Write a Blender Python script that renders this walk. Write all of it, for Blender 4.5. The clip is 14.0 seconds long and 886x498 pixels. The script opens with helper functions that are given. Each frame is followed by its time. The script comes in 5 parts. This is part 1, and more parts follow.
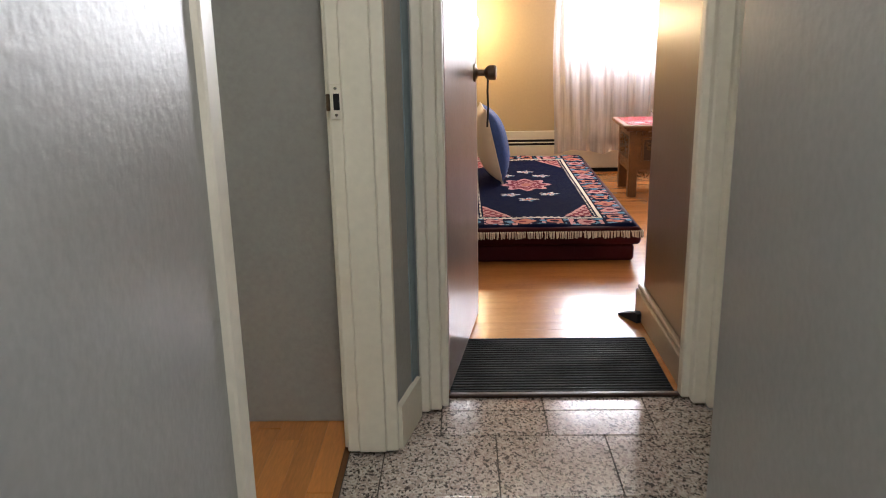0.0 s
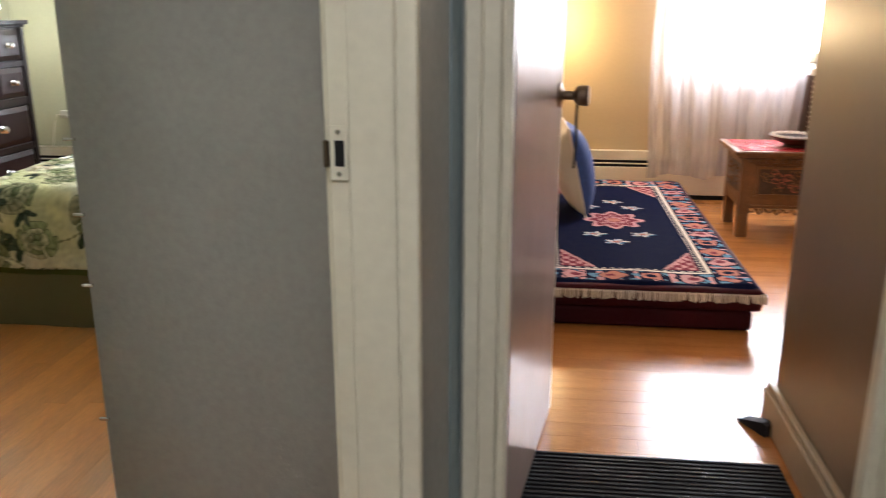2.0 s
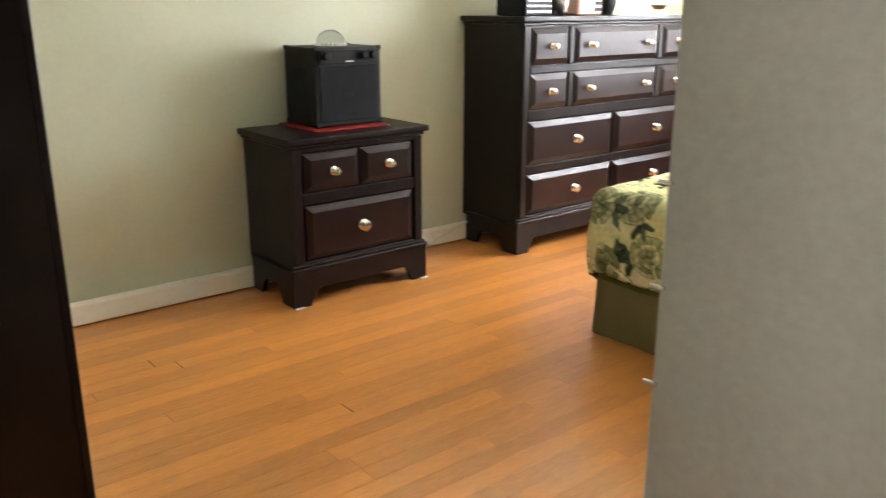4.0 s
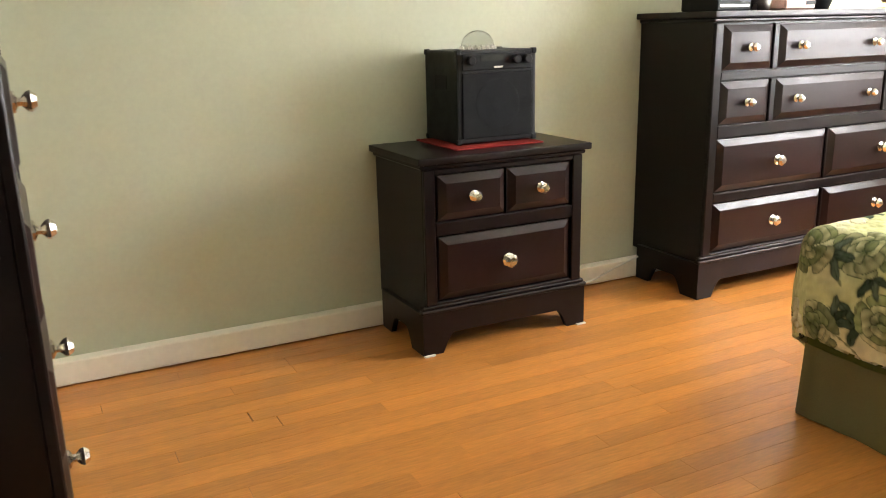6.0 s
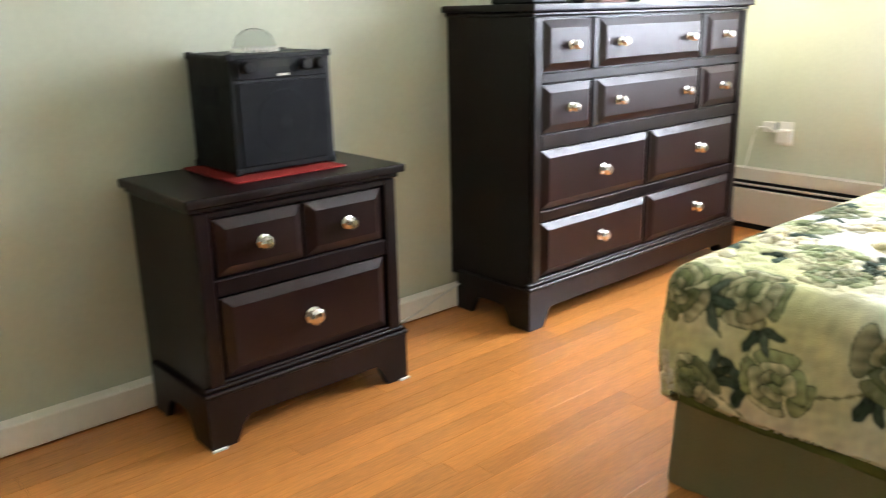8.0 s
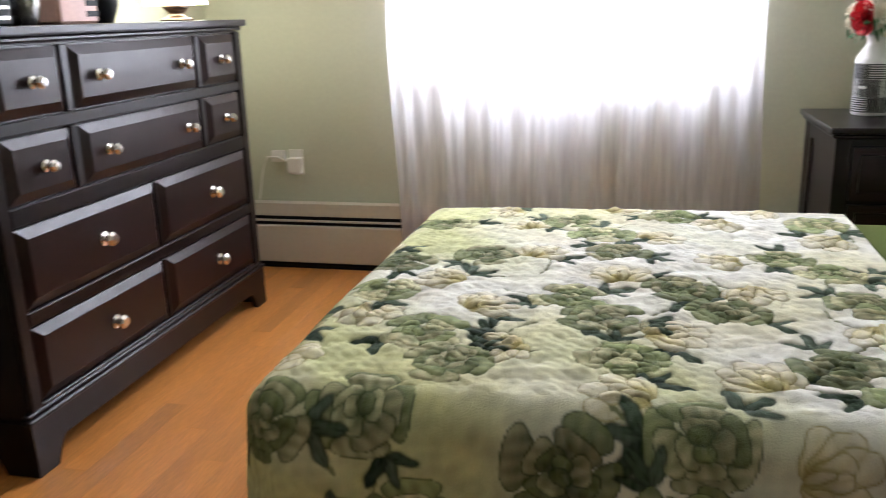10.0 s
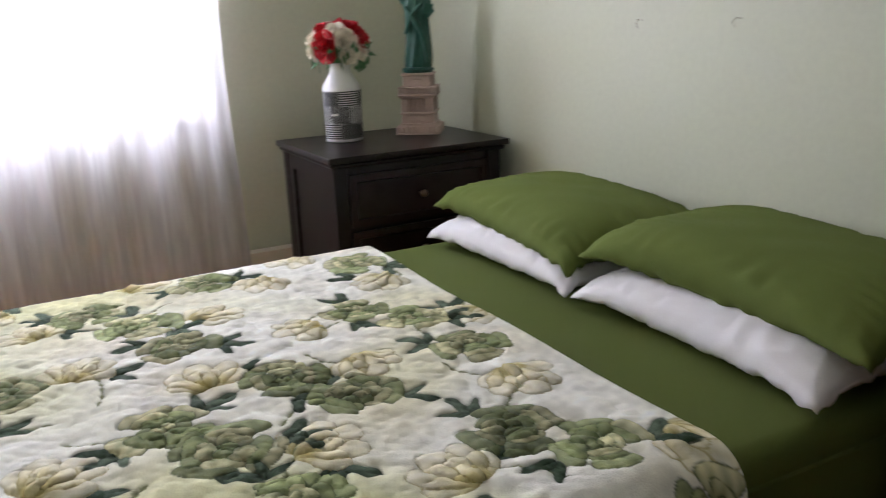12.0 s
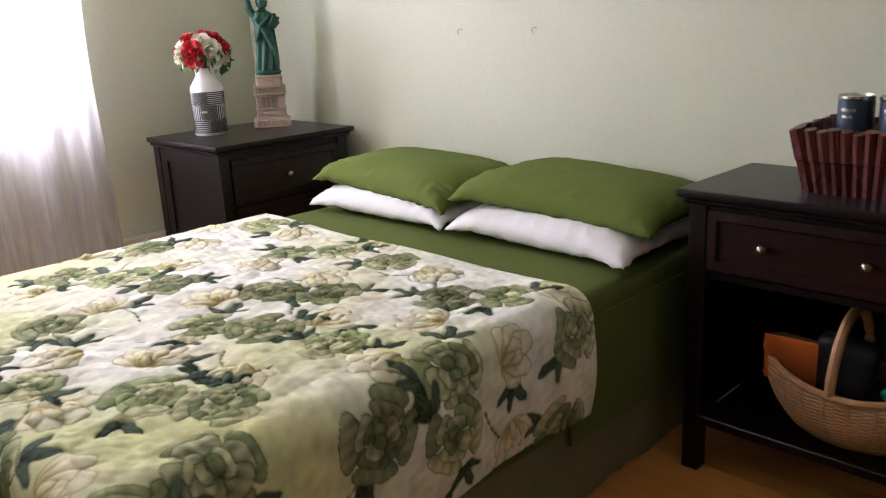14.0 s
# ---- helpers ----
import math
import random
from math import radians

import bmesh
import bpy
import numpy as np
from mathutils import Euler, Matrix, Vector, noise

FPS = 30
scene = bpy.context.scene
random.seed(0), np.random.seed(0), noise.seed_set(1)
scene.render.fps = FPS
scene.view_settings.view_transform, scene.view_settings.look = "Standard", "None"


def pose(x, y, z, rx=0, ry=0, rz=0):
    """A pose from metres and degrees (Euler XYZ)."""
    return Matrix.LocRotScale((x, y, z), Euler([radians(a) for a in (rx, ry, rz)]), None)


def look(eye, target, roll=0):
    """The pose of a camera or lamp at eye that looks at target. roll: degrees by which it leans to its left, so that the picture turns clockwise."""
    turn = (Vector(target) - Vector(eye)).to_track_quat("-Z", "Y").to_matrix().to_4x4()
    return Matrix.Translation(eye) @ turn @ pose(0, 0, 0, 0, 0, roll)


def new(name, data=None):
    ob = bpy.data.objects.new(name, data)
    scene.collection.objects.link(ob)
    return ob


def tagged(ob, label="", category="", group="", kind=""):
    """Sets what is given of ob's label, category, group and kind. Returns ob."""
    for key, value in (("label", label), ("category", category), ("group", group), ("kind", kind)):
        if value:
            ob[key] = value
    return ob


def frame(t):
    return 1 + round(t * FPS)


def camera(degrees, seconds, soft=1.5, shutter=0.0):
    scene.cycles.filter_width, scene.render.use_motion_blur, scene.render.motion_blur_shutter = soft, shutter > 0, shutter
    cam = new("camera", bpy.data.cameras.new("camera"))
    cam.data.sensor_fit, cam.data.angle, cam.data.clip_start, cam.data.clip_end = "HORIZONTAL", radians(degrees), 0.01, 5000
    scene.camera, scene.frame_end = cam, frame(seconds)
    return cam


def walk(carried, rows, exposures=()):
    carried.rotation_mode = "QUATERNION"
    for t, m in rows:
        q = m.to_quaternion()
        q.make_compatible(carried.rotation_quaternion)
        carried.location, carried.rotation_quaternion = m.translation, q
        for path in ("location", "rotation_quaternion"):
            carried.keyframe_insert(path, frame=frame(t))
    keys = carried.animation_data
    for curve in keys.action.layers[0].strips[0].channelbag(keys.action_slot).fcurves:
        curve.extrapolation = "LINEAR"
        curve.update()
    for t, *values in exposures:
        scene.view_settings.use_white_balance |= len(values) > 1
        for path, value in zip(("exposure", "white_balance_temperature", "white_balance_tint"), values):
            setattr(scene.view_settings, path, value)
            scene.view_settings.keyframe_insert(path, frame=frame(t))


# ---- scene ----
cam = camera(56.4, 14.0, soft=1.0, shutter=0.4)

PATH = [
    (0, (-0.447, 2.326, 1.179), (-0.498, 4.248, 0.627), -1.1),
    (0.5, (-0.459, 2.525, 1.186), (-0.511, 4.446, 0.63), -1.0),
    (1, (-0.443, 2.713, 1.184), (-0.503, 4.633, 0.627), -1.1),
    (1.5, (-0.429, 2.954, 1.182), (-0.501, 4.875, 0.628), -1.0),
    (2, (-0.449, 3.126, 1.186), (-0.674, 5.033, 0.627), 0.0),
    (2.5, (-0.511, 3.318, 1.188), (-1.069, 5.153, 0.622), 0.4),
    (3, (-0.559, 3.459, 1.184), (-1.451, 5.157, 0.618), 0.2),
    (3.5, (-0.615, 3.603, 1.174), (-1.824, 5.095, 0.610), 0.2),
    (4, (-0.684, 3.666, 1.176), (-2.165, 4.884, 0.607), 0.1),
    (6.5, (-1.184, 4.14, 1.086), (-2.909, 5.004, 0.561), -1.3),
    (7, (-1.304, 4.197, 1.088), (-3.027, 5.060, 0.559), -1.2),
    (7.5, (-1.461, 4.282, 1.11), (-3.118, 5.254, 0.555), -1.4),
    (8, (-1.581, 4.354, 1.114), (-3.020, 5.625, 0.555), -1.3),
    (8.2, (-1.615, 4.399, 1.091), (-2.969, 5.769, 0.551), -1.6),
    (10.3, (-2.017, 4.87, 1.127), (-2.274, 6.774, 0.573), -1.7),
    (10.5, (-2.037, 4.925, 1.124), (-2.163, 6.842, 0.57), -1.9),
    (11, (-2.073, 5.072, 1.13), (-1.854, 6.982, 0.578), -2.2),
    (11.5, (-2.106, 5.15, 1.128), (-1.552, 6.993, 0.585), -2.4),
    (12, (-2.243, 5.189, 1.155), (-1.346, 6.892, 0.613), -2.2),
    (12.5, (-2.394, 5.148, 1.175), (-1.222, 6.676, 0.634), -2.3),
    (13, (-2.615, 5.058, 1.179), (-1.34, 6.5, 0.638), -2.3),
    (13.5, (-2.765, 4.978, 1.192), (-1.445, 6.377, 0.645), -2.5),
    (14, (-2.919, 4.868, 1.186), (-1.557, 6.226, 0.636), -2.5),
]
walk(cam, [(t, look(eye, target, roll)) for t, eye, target, roll in PATH],
     exposures=[(0, -0.05, 5950, 10), (1.5, 0.08, 6000, 10), (2.5, 0.15, 6050, 10), (3.5, 0.5, 6300, 10), (4.2, 0.85, 6600, 10), (6.5, 0.85, 6850, 10),
                (7.5, 0.82, 6450, 10), (8.2, 0.74, 5850, 10), (10.3, -0.63, 6050, 14), (11, -0.85, 6000, 14), (12, -0.80, 6000, 17), (13, -0.36, 6150, 20), (14, -0.27, 6200, 21)])

# ---- light ----
world = bpy.data.worlds.new("world")
scene.world = world
world.use_nodes = True
sky = world.node_tree.nodes.new("ShaderNodeTexSky")
sky.sky_type, sky.sun_disc, sky.sun_elevation, sky.sun_rotation = "NISHITA", False, radians(50), radians(20)
world.node_tree.links.new(sky.outputs[0], world.node_tree.nodes["Background"].inputs[0])
world.node_tree.nodes["Background"].inputs[1].default_value = 0.12


def area(name, m, sx, sy, watts, colour):
    d = bpy.data.lights.new(name, "AREA")
    d.shape, d.size, d.size_y, d.energy, d.color = "RECTANGLE", sx, sy, watts, colour
    ob = new(name, d)
    ob.matrix_world = m
    return ob


LAMPX, LAMPY = -3.62, 7.63


def bulb(name, place, watts, radius, colour):
    d = bpy.data.lights.new(name, "POINT")
    d.energy, d.shadow_soft_size, d.color = watts, radius, colour
    ob = new(name, d)
    ob.location = place
    return ob


area("bedroom_window_sky", pose(-2.19, 8.66, 1.45, -90, 0, -14), 1.5, 1.4, 205, (0.93, 0.96, 1.0))
area("guest_window_sky", pose(0.95, 8.85, 1.45, -90), 1.5, 1.4, 170, (1.0, 0.97, 0.95))
# the hall point light is an added fill with no known source
bulb("hall_fill_light", (-0.40, 2.50, 2.33), 43, 0.12, (1.0, 0.93, 0.84))
bulb("table_lamp_glow", (LAMPX, LAMPY, 1.30), 4.5, 0.05, (1.0, 0.86, 0.55))
bulb("lamp_glow", (-0.40, 8.30, 1.10), 22, 0.05, (1.0, 0.72, 0.38))


# ---- materials ----
def mat(name, colour, rough=0.5, var=0.12, scale=6.0, fine=90.0, bump=0.05, metal=0.0, gloss=0.5, stretch=(1, 1, 1), perpiece=0.0, coat=0.0, sheen=0.0, spot=None, rvar=0.17):
    m = bpy.data.materials.new(name)
    m.use_nodes = True
    nt = m.node_tree
    N, L = nt.nodes, nt.links
    b = N["Principled BSDF"]
    b.inputs["Roughness"].default_value, b.inputs["Metallic"].default_value = rough, metal
    b.inputs["Specular IOR Level"].default_value = gloss
    b.inputs["Coat Weight"].default_value, b.inputs["Coat Roughness"].default_value = coat, 0.12
    b.inputs["Sheen Weight"].default_value = sheen
    co, mp = N.new("ShaderNodeTexCoord"), N.new("ShaderNodeMapping")
    mp.inputs["Scale"].default_value = stretch
    L.new(co.outputs["Object"], mp.inputs[0])
    n1, n2 = N.new("ShaderNodeTexNoise"), N.new("ShaderNodeTexNoise")
    n1.inputs["Scale"].default_value, n1.inputs["Detail"].default_value = scale, 5
    n2.inputs["Scale"].default_value, n2.inputs["Detail"].default_value = fine, 3
    for n in (n1, n2):
        L.new(mp.outputs[0], n.inputs["Vector"])
    add = N.new("ShaderNodeMath")
    add.operation = "ADD"
    L.new(n1.outputs["Fac"], add.inputs[0])
    L.new(n2.outputs["Fac"], add.inputs[1])
    last = add.outputs[0]
    if perpiece:
        info, mul, add2 = N.new("ShaderNodeObjectInfo"), N.new("ShaderNodeMath"), N.new("ShaderNodeMath")
        mul.operation, mul.inputs[1].default_value = "MULTIPLY_ADD", perpiece
        mul.inputs[2].default_value = -perpiece / 2
        L.new(info.outputs["Random"], mul.inputs[0])
        L.new(last, add2.inputs[0])
        L.new(mul.outputs[0], add2.inputs[1])
        last = add2.outputs[0]
    ramp = N.new("ShaderNodeMapRange")
    ramp.inputs["From Min"].default_value, ramp.inputs["From Max"].default_value = 0.6, 1.4
    ramp.inputs["To Min"].default_value, ramp.inputs["To Max"].default_value = 1 - var, 1 + var
    L.new(last, ramp.inputs["Value"])
    mix = N.new("ShaderNodeMix")
    mix.data_type, mix.blend_type = "RGBA", "MULTIPLY"
    mix.inputs[0].default_value = 1.0
    mix.inputs[6].default_value = (*colour, 1)
    L.new(ramp.outputs[0], mix.inputs[7])
    out = mix.outputs[2]
    if spot:
        v, r, mx = N.new("ShaderNodeTexVoronoi"), N.new("ShaderNodeValToRGB"), N.new("ShaderNodeMix")
        v.inputs["Scale"].default_value = spot[0]
        L.new(mp.outputs[0], v.inputs["Vector"])
        sep = N.new("ShaderNodeSeparateColor")
        L.new(v.outputs["Color"], sep.inputs[0])
        r.color_ramp.interpolation = "CONSTANT"
        e = r.color_ramp.elements
        e[0].position, e[0].color = 0, (*spot[1], 1)
        e[1].position, e[1].color = 0.22, (*colour, 1)
        k = e.new(0.62)
        k.color = (*spot[2], 1)
        L.new(sep.outputs[0], r.inputs[0])
        mx.data_type, mx.blend_type = "RGBA", "MULTIPLY"
        mx.inputs[0].default_value = 1.0
        L.new(r.outputs[0], mx.inputs[6])
        L.new(ramp.outputs[0], mx.inputs[7])
        out = mx.outputs[2]
    L.new(out, b.inputs["Base Color"])
    rr = N.new("ShaderNodeMapRange")
    rr.inputs["From Min"].default_value, rr.inputs["From Max"].default_value = 0.3, 0.7
    rr.inputs["To Min"].default_value, rr.inputs["To Max"].default_value = rough * (1 - rvar), min(1, rough * (1 + rvar))
    L.new(n1.outputs["Fac"], rr.inputs["Value"])
    L.new(rr.outputs[0], b.inputs["Roughness"])
    bp = N.new("ShaderNodeBump")
    bp.inputs["Strength"].default_value, bp.inputs["Distance"].default_value = bump, 0.01
    L.new(n2.outputs["Fac"], bp.inputs["Height"])
    if bump:
        L.new(bp.outputs[0], b.inputs["Normal"])
    return m


SAGE = mat("sage_wall_paint", (0.53, 0.54, 0.41), 0.55, 0.05, 1.5, 60, 0.06)
GREY = mat("grey_wall_paint", (0.34, 0.345, 0.335), 0.345, 0.10, 2.5, 55, 0.10)
STUBGREY = mat("grey_panel_paint", (0.335, 0.327, 0.312), 0.36, 0.10, 2.5, 70, 0.10)
BLUEGREY = mat("blue_grey_paint", (0.25, 0.33, 0.38), 0.45, 0.06, 3, 60, 0.06)
TAN = mat("tan_wall_paint", (0.42, 0.32, 0.19), 0.5, 0.05, 1.5, 60, 0.06)
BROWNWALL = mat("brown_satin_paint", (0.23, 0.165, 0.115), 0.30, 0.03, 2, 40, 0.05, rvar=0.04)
CREAM = mat("cream_trim_paint", (0.82, 0.78, 0.66), 0.4, 0.06, 5, 45, 0.10)
WHITE = mat("ceiling_white", (0.78, 0.77, 0.73), 0.8, 0.04, 2, 60, 0.06)
HEATER = mat("heater_enamel", (0.60, 0.55, 0.46), 0.4, 0.05, 4, 60, 0.03)
# near-black: shade of slots and holes as colour, also the speaker's dark plastic
DARKGAP = mat("gap_shade_and_dark_plastic", (0.012, 0.012, 0.014), 0.6, 0.1, gloss=0.15)
OAK = mat("oak_board", (0.57, 0.225, 0.052), 0.34, 0.24, 4, 40, 0.006, stretch=(4, 0.45, 4), perpiece=0.5, coat=0.30)
OAK2 = mat("orange_wood_floor", (0.46, 0.19, 0.055), 0.22, 0.22, 4, 50, 0.05, stretch=(0.8, 5, 5), coat=0.35, perpiece=0.35)
SUBFLOOR = mat("board_joint", (0.16, 0.07, 0.022), 0.8)
GRANITE = mat("granite_tile", (0.40, 0.33, 0.29), 0.07, 0.25, 30, 160, 0.03, spot=(170, (0.07, 0.06, 0.055), (0.56, 0.50, 0.45)), perpiece=0.2, gloss=0.8)
GROUT = mat("dark_grout", (0.07, 0.06, 0.05), 0.9)
RUBBER = mat("black_ribbed_rubber", (0.011, 0.011, 0.015), 0.7, 0.2, 8, 120, 0.1, gloss=0.25)
ESPRESSO = mat("espresso_wood", (0.0075, 0.0036, 0.0042), 0.31, 0.25, 4, 40, 0.0, stretch=(1.2, 1.2, 3), gloss=0.30, rvar=0.04)
ESPRESSO_H = mat("espresso_wood_drawer", (0.014, 0.0046, 0.0044), 0.31, 0.3, 4, 40, 0.0, stretch=(1.2, 3, 3), gloss=0.33, rvar=0.04)
NICKEL = mat("brushed_nickel", (0.80, 0.76, 0.70), 0.22, 0.05, metal=1.0)
BRONZE = mat("dark_bronze", (0.20, 0.15, 0.11), 0.3, 0.1, metal=1.0)
BLACKPL = mat("black_vinyl", (0.006, 0.006, 0.007), 0.5, 0.15, 20, 400, 0.15, gloss=0.22)
GRILLE = mat("black_speaker_mesh", (0.005, 0.005, 0.006), 0.65, 0.2, 20, 700, 0.2, gloss=0.12)
REDCLOTH = mat("red_cloth", (0.22, 0.022, 0.018), 0.85, 0.15, 10, 500, 0.2, gloss=0.1)
GREENSHEET = mat("green_cotton", (0.100, 0.122, 0.030), 0.85, 0.08, 5, 600, 0.12, gloss=0.1)
PILLOWGREEN = mat("green_pillowcase", (0.120, 0.150, 0.036), 0.85, 0.08, 4, 600, 0.12, gloss=0.1)
PILLOWWHITE = mat("white_pillowcase", (0.80, 0.77, 0.78), 0.85, 0.05, 5, 500, 0.12)
SKIRT = mat("olive_bed_skirt", (0.150, 0.130, 0.058), 0.8, 0.12, 6, 300, 0.1, gloss=0.15)
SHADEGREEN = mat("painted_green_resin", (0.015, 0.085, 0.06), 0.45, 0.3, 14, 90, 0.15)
STONE = mat("sandstone_resin", (0.50, 0.37, 0.31), 0.7, 0.12, 20, 150, 0.15)
VASEWHITE = mat("white_ceramic", (0.78, 0.77, 0.78), 0.35, 0.04, 8, 80, 0.02)
VASEBLACK = mat("black_print", (0.02, 0.02, 0.022), 0.4, 0.1)
ROSERED = mat("red_petal", (0.55, 0.012, 0.025), 0.6, 0.15, 30)
ROSEWHITE = mat("cream_petal", (0.80, 0.74, 0.62), 0.6, 0.08, 30)
LEAFGREEN = mat("artificial_leaf", (0.06, 0.16, 0.06), 0.5, 0.25, 30)
BAMBOO = mat("red_brown_bamboo", (0.075, 0.010, 0.009), 0.28, 0.35, 12, 80, 0.1, stretch=(1, 1, 0.3))
CANBLUE = mat("dark_blue_label", (0.02, 0.035, 0.065), 0.35, 0.15, 20)
WICKER = mat("honey_wicker", (0.42, 0.22, 0.10), 0.5, 0.25, 30, 200, 0.2)
ORANGE = mat("orange_card", (0.62, 0.14, 0.03), 0.6, 0.05)
TEAL = mat("teal_plastic", (0.02, 0.30, 0.25), 0.4)
DARKCLOTH = mat("charcoal_cloth", (0.02, 0.02, 0.024), 0.85)
MAROON = mat("maroon_velvet", (0.042, 0.006, 0.010), 0.75, 0.2, 5, 300, 0.15, gloss=0.1)
BLUEVELVET = mat("blue_embroidered_fabric", (0.030, 0.065, 0.24), 0.75, 0.35, 40, 300, 0.3, sheen=0.1, gloss=0.2)
LINEN = mat("cream_linen", (0.62, 0.55, 0.48), 0.8, 0.06, 8, 400, 0.1)
DOORPAINT = mat("mauve_brown_door", (0.50, 0.40, 0.375), 0.2, 0.06, 3, 60, 0.05)
GOLDWOOD = mat("gilded_carved_wood", (0.16, 0.068, 0.021), 0.4, 0.35, 25, 120, 0.3)
DARKCARVE = mat("dark_carving", (0.05, 0.022, 0.015), 0.45, 0.4, 40)
REDTOP = mat("red_lacquer", (0.45, 0.03, 0.05), 0.25, 0.1)
SILVER = mat("silver_metal", (0.6, 0.58, 0.55), 0.25, metal=1.0)
PLASTICW = mat("white_plastic", (0.75, 0.72, 0.66), 0.4, 0.04)
PAPER = mat("white_paper", (0.8, 0.78, 0.75), 0.8, 0.03)
NAVY = mat("navy_wool", (0.004, 0.006, 0.026), 0.95, 0.3, 30, 500, 0.3, gloss=0.02)
CORAL = mat("coral_wool", (0.38, 0.14, 0.10), 0.9, 0.25, 30, 500, 0.4, gloss=0.08)
PINKW = mat("pink_wool", (0.45, 0.22, 0.22), 0.9, 0.25, 30, 500, 0.4, gloss=0.08)
CREAMW = mat("cream_wool", (0.62, 0.55, 0.48), 0.9, 0.15, 30, 500, 0.4, gloss=0.08)
WINEW = mat("wine_wool", (0.16, 0.02, 0.035), 0.9, 0.3, 30, 500, 0.4, gloss=0.08)
STEELB = mat("steel_blue_wool", (0.09, 0.20, 0.30), 0.9, 0.25, 30, 500, 0.4, gloss=0.08)


def glass_mat():
    m = bpy.data.materials.new("clear_glass")
    m.use_nodes = True
    b = m.node_tree.nodes["Principled BSDF"]
    b.inputs["Roughness"].default_value, b.inputs["Transmission Weight"].default_value = 0.02, 1.0
    return m


def sheer_mat(name, see):
    """Thin voile: part see-through, part scattering."""
    m = bpy.data.materials.new(name)
    m.use_nodes = True
    N, L = m.node_tree.nodes, m.node_tree.links
    N.remove(N["Principled BSDF"])
    t, s, d = N.new("ShaderNodeBsdfTransparent"), N.new("ShaderNodeBsdfTranslucent"), N.new("ShaderNodeBsdfDiffuse")
    s.inputs[0].default_value, d.inputs[0].default_value = (0.84, 0.81, 0.86, 1), (0.62, 0.57, 0.61, 1)
    a, b, n = N.new("ShaderNodeMixShader"), N.new("ShaderNodeMixShader"), N.new("ShaderNodeTexNoise")
    co, mp, r = N.new("ShaderNodeTexCoord"), N.new("ShaderNodeMapping"), N.new("ShaderNodeMapRange")
    mp.inputs["Scale"].default_value = (9, 9, 0.8)
    L.new(co.outputs["Object"], mp.inputs[0])
    L.new(mp.outputs[0], n.inputs["Vector"])
    r.inputs["To Min"].default_value, r.inputs["To Max"].default_value = see - 0.2, see + 0.2
    L.new(n.outputs["Fac"], r.inputs["Value"])
    a.inputs[0].default_value = 0.45
    L.new(s.outputs[0], a.inputs[1])
    L.new(d.outputs[0], a.inputs[2])
    L.new(r.outputs[0], b.inputs[0])
    L.new(a.outputs[0], b.inputs[1])
    L.new(t.outputs[0], b.inputs[2])
    L.new(b.outputs[0], N["Material Output"].inputs[0])
    return m


GLASS = glass_mat()
DOME = glass_mat()
DOME.name = "clear_dome_plastic"
DOME.node_tree.nodes["Principled BSDF"].inputs["Roughness"].default_value = 0.22
DOME.node_tree.nodes["Principled BSDF"].inputs["IOR"].default_value = 1.07
SHEER = sheer_mat("white_sheer_voile", 0.46)


# ---- building helpers ----
def obj(name, bm, material, parent=None, label="", smooth=False):
    me = bpy.data.meshes.new(name)
    bmesh.ops.recalc_face_normals(bm, faces=bm.faces)
    for f in bm.faces:
        f.smooth = smooth
    bm.to_mesh(me)
    bm.free()
    for mm in material if isinstance(material, (list, tuple)) else [material]:
        me.materials.append(mm)
    ob = new(name, me)
    if parent:
        ob.parent = parent
    if label:
        ob["label"] = label
    return ob


part = obj


def thing(name, m, label, category, group=""):
    e = new(name)
    e.empty_display_size = 0.1
    e.matrix_world = m
    return tagged(e, label, category, group)


def addbox(bm, x0, x1, y0, y1, z0, z1, bevel=0.0, seg=1):
    g = bmesh.new()
    bmesh.ops.create_cube(g, size=1)
    bmesh.ops.transform(g, matrix=Matrix.Translation(((x0 + x1) / 2, (y0 + y1) / 2, (z0 + z1) / 2)) @ Matrix.Diagonal((abs(x1 - x0), abs(y1 - y0), abs(z1 - z0), 1)), verts=g.verts)
    if bevel:
        bmesh.ops.bevel(g, geom=g.edges[:], offset=bevel, segments=seg, affect="EDGES", profile=0.7)
    merge(bm, g)
    return bm


def merge(bm, g, m=None, slot=None):
    idx = {}
    for v in g.verts:
        idx[v] = bm.verts.new(m @ v.co if m else v.co)
    for f in g.faces:
        try:
            k = bm.faces.new([idx[v] for v in f.verts])
            k.material_index = f.material_index if slot is None else slot
            k.smooth = f.smooth
        except ValueError:
            pass
    g.free()


def box(x0, x1, y0, y1, z0, z1, bevel=0.0, seg=1):
    return addbox(bmesh.new(), x0, x1, y0, y1, z0, z1, bevel, seg)


def boxes(*rows, bevel=0.0):
    bm = bmesh.new()
    for r in rows:
        addbox(bm, *r, bevel)
    return bm


def lathe(profile, seg=24, m=None, squash=1.0, bm=None):
    bm = bm or bmesh.new()
    rings = []
    for r, z in profile:
        ring = []
        for i in range(seg):
            a = 2 * math.pi * i / seg
            p = Vector((r * math.cos(a), r * squash * math.sin(a), z))
            ring.append(bm.verts.new(m @ p if m else p))
        rings.append(ring)
    for a, b in zip(rings, rings[1:]):
        for i in range(seg):
            bm.faces.new((a[i], a[(i + 1) % seg], b[(i + 1) % seg], b[i]))
    bm.faces.new(rings[0][::-1])
    bm.faces.new(rings[-1])
    return bm


